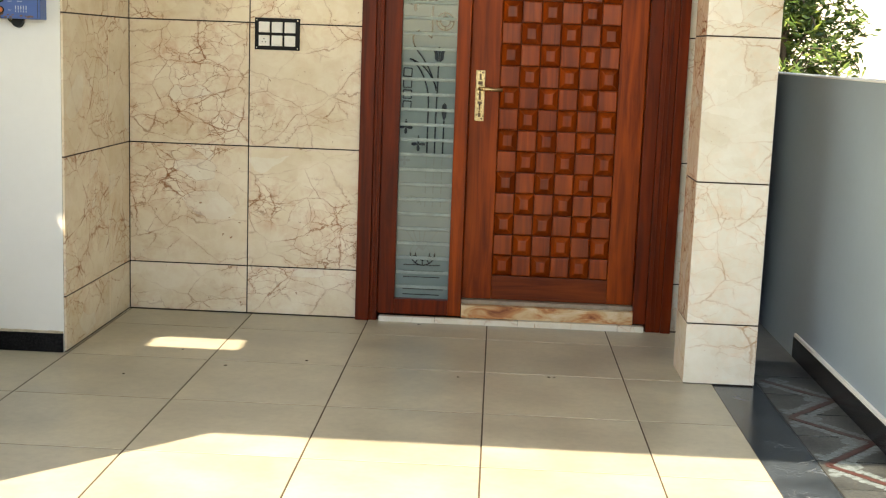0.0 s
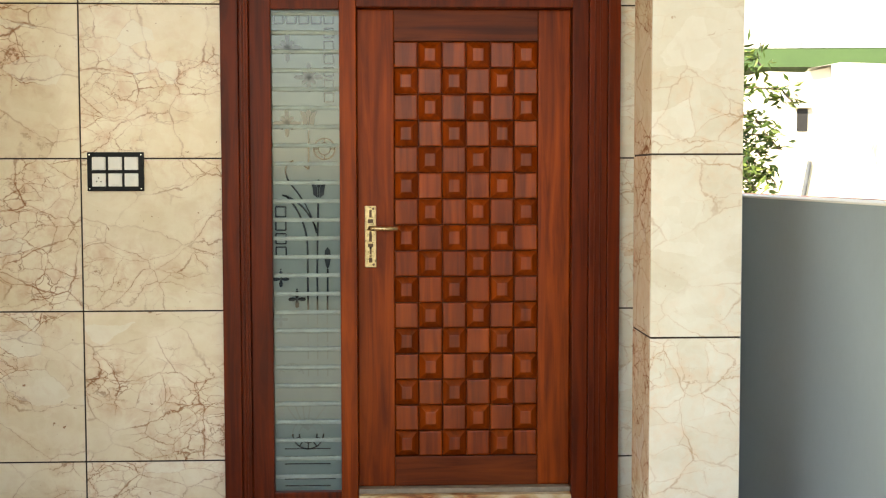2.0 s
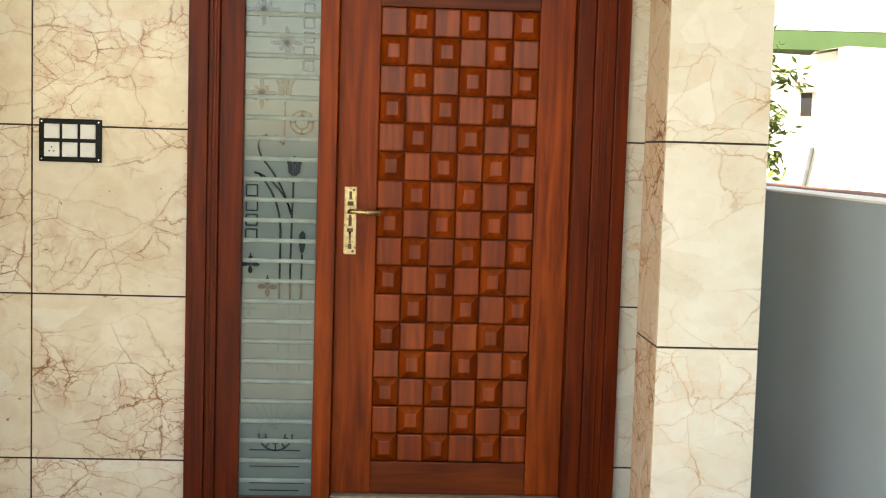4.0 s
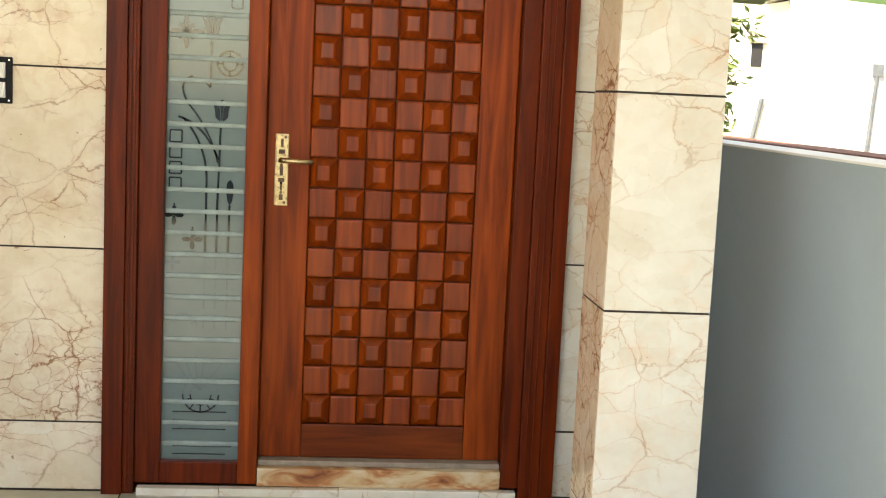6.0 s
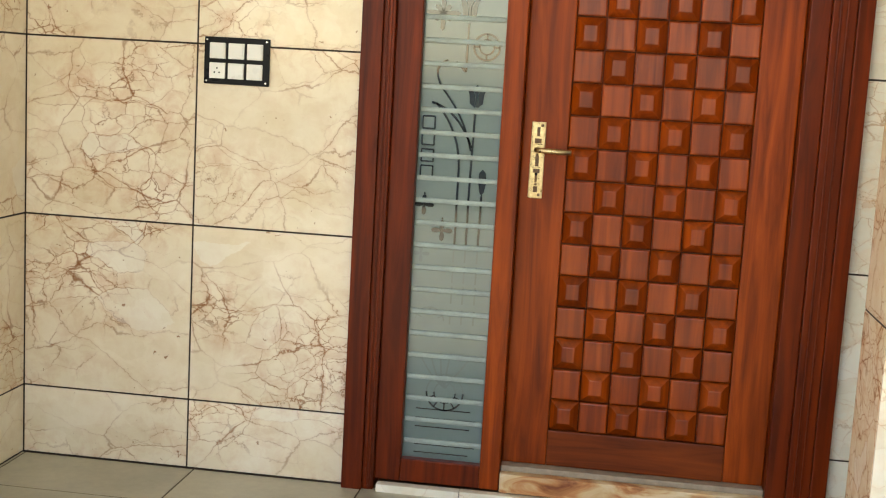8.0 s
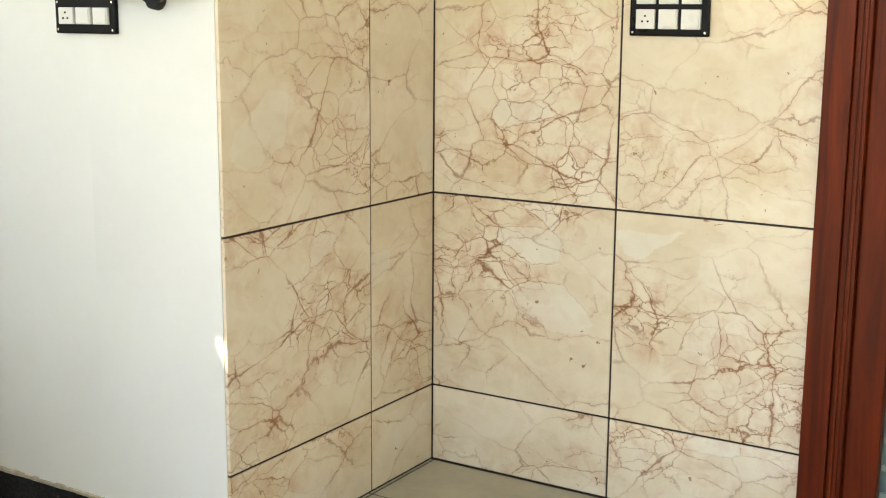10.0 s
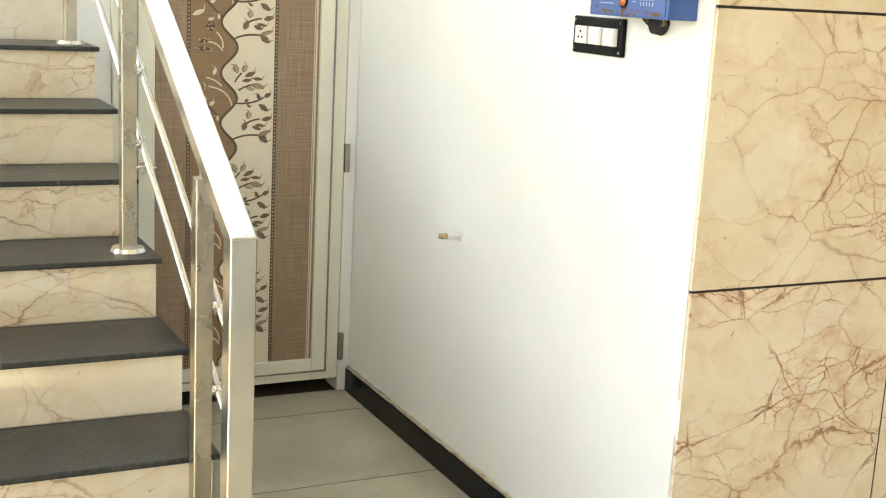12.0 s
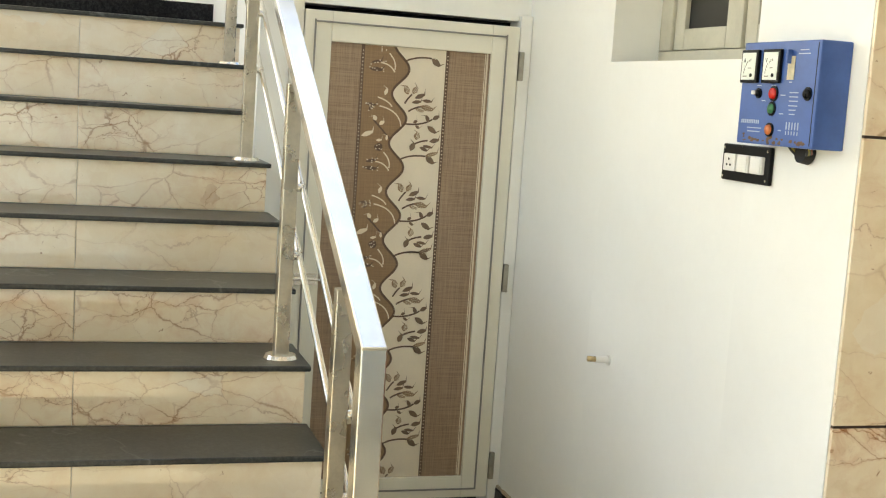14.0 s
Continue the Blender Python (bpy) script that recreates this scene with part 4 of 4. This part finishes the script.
GAUGE = plain("gauge_face", (0.72, 0.77, 0.70), 0.3, vary=0.04)
for gx, sign in ((-0.112, "A"), (-0.022, "V")):
    g = part("gauge", box_bm((0.070, 0.009, 0.074), (gx, -BD - 0.0045, 0.172), 0.003), BLACK_PLASTIC, sb, "black-framed panel gauge")
    part("gauge_face", box_bm((0.057, 0.001, 0.060), (gx, -BD - 0.0096, 0.172)), GAUGE, g)
    part("needle_hub", disc_bm(0.004, 0.003, Matrix.Translation((gx + 0.014, -BD - 0.0110, 0.152)) @ pose(0, 0, 0, 90), sides=12), BLACK_PLASTIC, g)
    bm = bmesh.new()
    for k in range(7):
        a = 1.7 + 0.22 * k
        c = Vector((gx + 0.012 + 0.030 * math.cos(a), 0, 0.154 + 0.032 * math.sin(a)))
        box_bm((0.0012, 0.0006, 0.005), (c.x, -BD - 0.0104, c.z), 0, bm)
    box_bm((0.016, 0.0006, 0.002), (gx - 0.012, -BD - 0.0104, 0.150), 0, bm)
    box_bm((0.012, 0.0006, 0.0015), (gx + 0.006, -BD - 0.0104, 0.168), 0, bm)
    part("scale", bm, INK, g)
    t = bpy.data.curves.new("letter", "FONT")
    t.body, t.size, t.align_x, t.extrude = sign, 0.014, "CENTER", 0.0002
    lt = new("letter", t)
    lt.data.materials.append(BLACK_PLASTIC)
    lt.parent = g
    lt.matrix_basis = pose(gx - 0.016, -BD - 0.0104, 0.180, 90)
dial(-0.072, 0.113, 0.009, 0.008, BLACK_PLASTIC, "black selector knob", "knob")
part("knob_cap", box_bm((0.009, 0.010, 0.009), (-0.080, -BD - 0.009, 0.114), 0.002), WHITE_PLASTIC, sb)
dial(-0.010, 0.113, 0.013, 0.008, plain("red_lens", (0.55, 0.02, 0.015), 0.25), "red push button", "button")
dial(-0.013, 0.080, 0.012, 0.007, plain("green_lens", (0.02, 0.16, 0.07), 0.3), "green push button", "button")
dial(-0.014, 0.034, 0.012, 0.008, plain("orange_lens", (0.55, 0.16, 0.05), 0.3), "orange push button", "button")
dial(0.120, 0.114, 0.011, 0.008, BLACK_PLASTIC, "black lock knob", "lock")
part("tag", box_bm((0.026, 0.0015, 0.050), (0.048, -BD - 0.001, 0.168), 0.0005), plain("old_paper_tag", (0.62, 0.55, 0.38), 0.6, vary=0.25, scale=60), sb, "old paper tag")
part("lever", box_bm((0.007, 0.012, 0.030), (0.044, -BD - 0.006, 0.192), 0.002), BLUE, sb)
bm = bmesh.new()
for x0, z0, w in ((0.075, 0.206, 0.032), (0.075, 0.198, 0.044), (0.035, 0.138, 0.010), (-0.09, 0.130, 0.018), (-0.03, 0.130, 0.018), (-0.066, 0.097, 0.014), (0.010, 0.110, 0.018), (0.010, 0.070, 0.016),
                  (0.05, 0.116, 0.034), (0.05, 0.107, 0.034), (0.05, 0.098, 0.034), (0.05, 0.088, 0.034), (0.05, 0.079, 0.026), (0.05, 0.070, 0.022), (-0.10, 0.036, 0.06), (-0.10, 0.028, 0.052), (0.01, 0.034, 0.012)):
    box_bm((w, 0.0006, 0.0022), (x0 + w * 0.1 + 0.014, -BD - 0.0004, z0), 0, bm)
for k in range(5):
    box_bm((0.004, 0.0006, 0.016), (0.050 + 0.011 * k, -BD - 0.0004, 0.045), 0, bm)
    box_bm((0.003, 0.0006, 0.008), (0.050 + 0.011 * k, -BD - 0.0004, 0.030), 0, bm)
for k in range(10):
    box_bm((0.0045, 0.0006, 0.0085), (-0.134 + 0.0078 * k, -BD - 0.0004, 0.050), 0, bm)
tagged(part("lettering", bm, plain("pale_lettering", (0.40, 0.48, 0.62), 0.5), sb, "faded white lettering"), kind="stuff")
cable = empty("cable_loop", (-1.53, FY - 0.035, 1.43), "short loop of coloured wires under the box", "cable")
for k, colour in enumerate(((0.02, 0.02, 0.02), (0.35, 0.28, 0.04), (0.10, 0.12, 0.05), (0.25, 0.06, 0.03))):
    d = 0.004 * k
    part("wire", rod_bm([(0.034 * math.cos(a) * (1 - d * 6), 0.016 * math.sin(a) + d, -0.024 * math.sin(a) * (1 - d * 9) - 0.002) for a in [math.pi * q / 12 for q in range(13)]], 0.0028, 8), plain("wire_sheath", colour, 0.4), cable, "", True)
part("pipe_mouth", rod_bm([(0, 0.012, -0.014), (0, 0.034, -0.018)], 0.024, 18), DARK, cable, "dark conduit mouth")

# pipe stub in the white wall
stub = empty("pipe_stub", (-2.455, FY, 0.748), "small brass-tipped plastic pipe stub in the plaster", "pipe stub")
part("pipe", rod_bm([(0, 0.004, 0), (-0.002, -0.042, 0.002)], 0.010, 14), WHITE_PLASTIC, stub, "", True)
part("tip", rod_bm([(-0.002, -0.042, 0.002), (-0.004, -0.066, 0.003)], 0.0085, 14), BRASS, stub, "brass tip", True)
part("washer", disc_bm(0.016, 0.004, Matrix.Translation((0, -0.002, 0)) @ pose(0, 0, 0, 90)), WHITE_PLASTIC, stub)

# high window in its recess
win = empty("window_1", (-2.16, FY + 0.16, 1.622), "small grey-painted wooden window in a deep recess", "window", kind="structure")
# dusty panes, near-black to stand in for the unlit room behind
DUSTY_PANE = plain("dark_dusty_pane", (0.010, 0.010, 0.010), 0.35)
GREYWOOD = plain("grey_painted_wood", (0.50, 0.48, 0.39), 0.5, vary=0.12, scale=8)
WYW = FY + 0.15
bar(win, "window_frame", -2.610, -1.792, WYW, WYW + 0.06, 1.624, 1.664, GREYWOOD)
bar(win, "window_frame", -2.610, -1.792, WYW, WYW + 0.06, 2.41, 2.449, GREYWOOD)
for x, w in ((-2.610, 0.075), (-2.171, 0.040), (-1.832, 0.040)):
    bar(win, "window_frame", x, x + w, WYW, WYW + 0.06, 1.665, 2.409, GREYWOOD)
for x0, x1 in ((-2.534, -2.172), (-2.130, -1.833)):
    bar(win, "sash", x0, x0 + 0.06, WYW + 0.01, WYW + 0.045, 1.667, 2.407, GREYWOOD)
    bar(win, "sash", x1 - 0.06, x1, WYW + 0.01, WYW + 0.045, 1.667, 2.407, GREYWOOD)
    bar(win, "sash", x0 + 0.061, x1 - 0.061, WYW + 0.01, WYW + 0.045, 1.667, 1.728, GREYWOOD)
    bar(win, "sash", x0 + 0.061, x1 - 0.061, WYW + 0.01, WYW + 0.045, 2.345, 2.407, GREYWOOD)
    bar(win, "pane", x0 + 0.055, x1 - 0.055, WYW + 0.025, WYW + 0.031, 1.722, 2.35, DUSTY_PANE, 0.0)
# near-black sheet in place of an unlit room
structure("window_dark", span(-2.612, -1.790, FY + 0.215, FY + 0.23, 1.622, 2.45), DARK, "near-black sheet standing in for the unlit room behind the high window")

# socket box in the compound wall
outlet = empty("wall_socket", (1.93, 3.99, 0.615), "small pale socket plate with paint smears", "socket")
part("plate", box_bm((0.006, 0.085, 0.085), (-0.003, 0, 0), 0.002), plain("painted_plate", (0.42, 0.49, 0.53), 0.5, vary=0.25, scale=60), outlet)
for dy, dz in ((0, 0.018), (-0.018, -0.010), (0.018, -0.010)):
    part("hole", disc_bm(0.006, 0.003, Matrix.Translation((-0.0065, dy, dz)) @ pose(0, 0, 0, 0, 90), sides=12), DARK, outlet)

# bits of dry leaf and grit on the tiles
GRIT = plain("dry_leaf", (0.05, 0.035, 0.02), 0.9)
rng = random.Random(33)
for x, y in ((-0.868, 5.641), (-0.624, 5.404), (-0.298, 5.548), (0.368, 5.39), (0.753, 5.457), (0.776, 5.453), (0.14, 6.36), (-1.0, 5.2)):
    bm = bmesh.new()
    n_ = 7
    ring = [bm.verts.new((rng.uniform(0.006, 0.013) * math.cos(6.283 * k / n_), rng.uniform(0.004, 0.009) * math.sin(6.283 * k / n_), rng.uniform(0.0005, 0.004))) for k in range(n_)]
    top = bm.verts.new((0, 0, 0.006))
    for k in range(n_):
        bm.faces.new((ring[k], ring[(k + 1) % n_], top))
    bm.faces.new(ring[::-1])
    g = part("leaf_bit", bm, GRIT, matrix=pose(x, y, 0, 0, 0, rng.uniform(0, 360)))
    tagged(g, "tiny dark dry leaf bit on the floor tiles", "debris", "bits on the floor")

# ---- next door: brick wall, gabled house, balcony, tree ----
BRICK = plain("red_brick", (0.30, 0.12, 0.07), 0.85, vary=0.4, scale=30, bump=0.5)
bw = structure("brick_wall", span(2.60, 2.80, 3.0, 12.0, -0.3, 1.125), plain("brick_mortar", (0.30, 0.27, 0.23), 0.9, vary=0.3), "rough unplastered brick wall of the neighbour", "wall")
rng = random.Random(5)
for r in range(2):
    for k in range(38):
        y = 3.1 + 0.235 * k + (0.117 if r else 0)
        tile(bw, "brick", 0.222, 0.21, 0.070, BRICK, Matrix.Translation((2.70 + rng.uniform(-0.008, 0.008), y, 1.125 + 0.078 * r)) @ pose(0, 0, 0, 0, 0, 90 + rng.uniform(-2, 2)), 0.006)

PLASTER, nt, b = mat("weathered_white_plaster", (0.78, 0.77, 0.72), 0.85)
p = object_place(nt, 0, (3.0, 3.0, 0.7))
st = noise_of(nt, p, 1.2, 8.0, 0.72).outputs[0]
nt.links.new(ramp(nt, st, [(0.32, (0.14, 0.135, 0.125)), (0.44, (0.52, 0.51, 0.47)), (0.56, (0.80, 0.79, 0.75))]), b.inputs["Base Color"])
CREAM_WALL = plain("cream_wall_paint", (0.78, 0.74, 0.58), 0.8, vary=0.08, scale=0.8)
GREEN = plain("green_paint", (0.06, 0.12, 0.035), 0.6, vary=0.1, scale=2.0)
house = empty("neighbour_house", (5.6, 15.6, -0.2), "white weathered gabled house wall with a small vent", "house", turn=-14)


def gable_bm(x0, x1, peak, zl, zp, zr, y0, y1):
    bm = bmesh.new()
    out = ((x0, 0), (x1, 0), (x1, zr), (peak + 0.25, zp - 0.02), (peak - 0.15, zp), (peak - 0.5, zp - 0.06), (x0, zl))
    fr = [bm.verts.new((x, y0, z)) for x, z in out]
    bk = [bm.verts.new((x, y1, z)) for x, z in out]
    bm.faces.new(fr)
    bm.faces.new(bk[::-1])
    for k in range(len(out)):
        bm.faces.new((fr[k], bk[k], bk[(k + 1) % len(out)], fr[(k + 1) % len(out)]))
    bmesh.ops.recalc_face_normals(bm, faces=bm.faces[:])
    return bm


part("wall", gable_bm(-0.05, 4.2, 0.2, 2.86, 2.88, 2.55, 0.0, 3.0), PLASTER, house)
part("wall", gable_bm(-2.4, -0.051, -0.6, 2.5, 2.80, 2.84, 0.10, 3.0), CREAM_WALL, house, "cream side wall")
PIPE_GREY = plain("weathered_pipe_grey", (0.13, 0.15, 0.16), 0.6, vary=0.3)
vent = part("vent", span(-0.42, -0.30, 0.09, 0.12, 2.10, 2.36), DARK, house, "small dark vent")
part("sill", span(-0.45, -0.27, 0.04, 0.10, 2.37, 2.41), PLASTER, vent)
# grey rod added for the shadow streak where cream meets white wall
part("drain_pipe", rod_bm([(-0.40, 0.07, 0.5), (-0.37, 0.07, 1.15), (-0.27, 0.07, 1.75)], 0.026), PIPE_GREY, house, "crooked grey rod standing in for a shadow streak")
part("pipe", rod_bm([(0.84, -0.03, 0.4), (0.93, -0.03, 2.05)], 0.022), PIPE_GREY, house, "grey pipe")
part("pipe_box", span(0.88, 0.99, -0.05, 0.0, 2.05, 2.18), PIPE_GREY, house)
block = empty("balcony_house", (6.0, 20.5, -0.2), "large white house with a green painted balcony slab", "house", turn=-6)
part("wall", span(-5.0, 7.0, 0.6, 6.0, 0, 9.0), CREAM_WALL, block)
part("balcony", span(-5.0, 3.2, -1.2, 0.6, 3.42, 5.2), PLASTER, block, "white balcony parapet")
part("balcony_soffit", span(-5.0, 3.2, -1.19, 0.6, 3.15, 3.419), GREEN, block, "green painted slab edge")
for x in (-3.0, 0.5):
    part("window", span(x, x + 1.2, 0.55, 0.62, 6.0, 7.3), DARK, block)

LEAF_MAT, nt, b = mat("tree_leaf", (0.09, 0.16, 0.03), 0.45)
info = nt.nodes.new("ShaderNodeNewGeometry")
nt.links.new(ramp(nt, info.outputs["Random Per Island"], [(0.0, (0.025, 0.055, 0.008)), (0.6, (0.07, 0.13, 0.018)), (1.0, (0.19, 0.25, 0.045))]), b.inputs["Base Color"])
b.inputs["Subsurface Weight"].default_value = 0.0
BARK = plain("tree_bark", (0.16, 0.12, 0.08), 0.9, vary=0.4, scale=20, bump=0.5)
tree = empty("tree", (3.25, 12.6, -0.2), "small green tree with narrow leaves on drooping twigs", "tree")
rng = random.Random(21)
part("trunk", rod_bm([(0, 0, 0), (0.03, 0.02, 0.9), (-0.03, 0, 1.8), (0.05, 0, 2.5)], 0.05, 10), BARK, tree, "", True)
verts, faces = [], []
wood = bmesh.new()
for k in range(54):
    a = rng.uniform(0, 6.283)
    z0 = rng.uniform(1.15, 2.5)
    reach = rng.uniform(0.35, 0.78) * (1.0 if z0 < 2.3 else 0.8)
    tip = Vector((math.cos(a) * reach, math.sin(a) * reach * 0.8, z0 + rng.uniform(0.0, 0.35)))
    base = Vector((0, 0, z0 - 0.15))
    mid = base.lerp(tip, 0.55) + Vector((0, 0, 0.16))
    end = tip + Vector((math.cos(a) * 0.1, math.sin(a) * 0.1, -0.12))
    run = [base, mid, tip, end]
    join(wood, rod_bm(run, 0.008, 5))
    for q in range(84):
        f = rng.uniform(0.35, 2.98)
        i = int(f)
        c = run[i].lerp(run[i + 1], f - i) + Vector([rng.gauss(0, 0.045) for _ in range(3)])
        d = Vector((rng.gauss(0, 1), rng.gauss(0, 1), rng.gauss(0.1, 0.6))).normalized()
        s = d.cross(Vector((rng.gauss(0, 1), rng.gauss(0, 1), rng.gauss(0, 1)))).normalized()
        ln, wd = rng.uniform(0.09, 0.15), rng.uniform(0.014, 0.023)
        up = d.cross(s) * wd * 0.5
        i0 = len(verts)
        verts += [c, c + d * ln * 0.45 + s * wd + up, c + d * ln, c + d * ln * 0.45 - s * wd + up]
        faces += [(i0, i0 + 1, i0 + 2), (i0, i0 + 2, i0 + 3)]
tagged(part("twig_mass", wood, BARK, tree), kind="stuff")
data = bpy.data.meshes.new("crown")
data.from_pydata(verts, [], faces)
data.materials.append(LEAF_MAT)
crown = new("crown", data)
crown.parent = tree

# ---- tiles of walls and floor ----
tiled(wall_n, (0, WY + T, 0), (1, 0, 0), (0, 0, 1), [LX, -0.745, -0.188], COURSES, MARBLE)
tiled(wall_n, (0, WY + T, 0), (1, 0, 0), (0, 0, 1), [1.395, 1.70], COURSES, MARBLE_PALE)
tiled(wall_w, (LX - T, 0, 0), (0, 1, 0), (0, 0, 1), [FY - 0.002, 6.120, WY], COURSES, MARBLE)
FX = [-3.31, -3.090, -2.496, -1.902, -1.338, -0.718, -0.122, 0.480, 1.072, 1.447]
FYS = [6.447] + [6.109 - 0.611 * k for k in range(15)]
tiled(floor, (0, 0, -0.010), (1, 0, 0), (0, 1, 0), FX, FYS[::-1], FLOOR_TILE, 0.006)
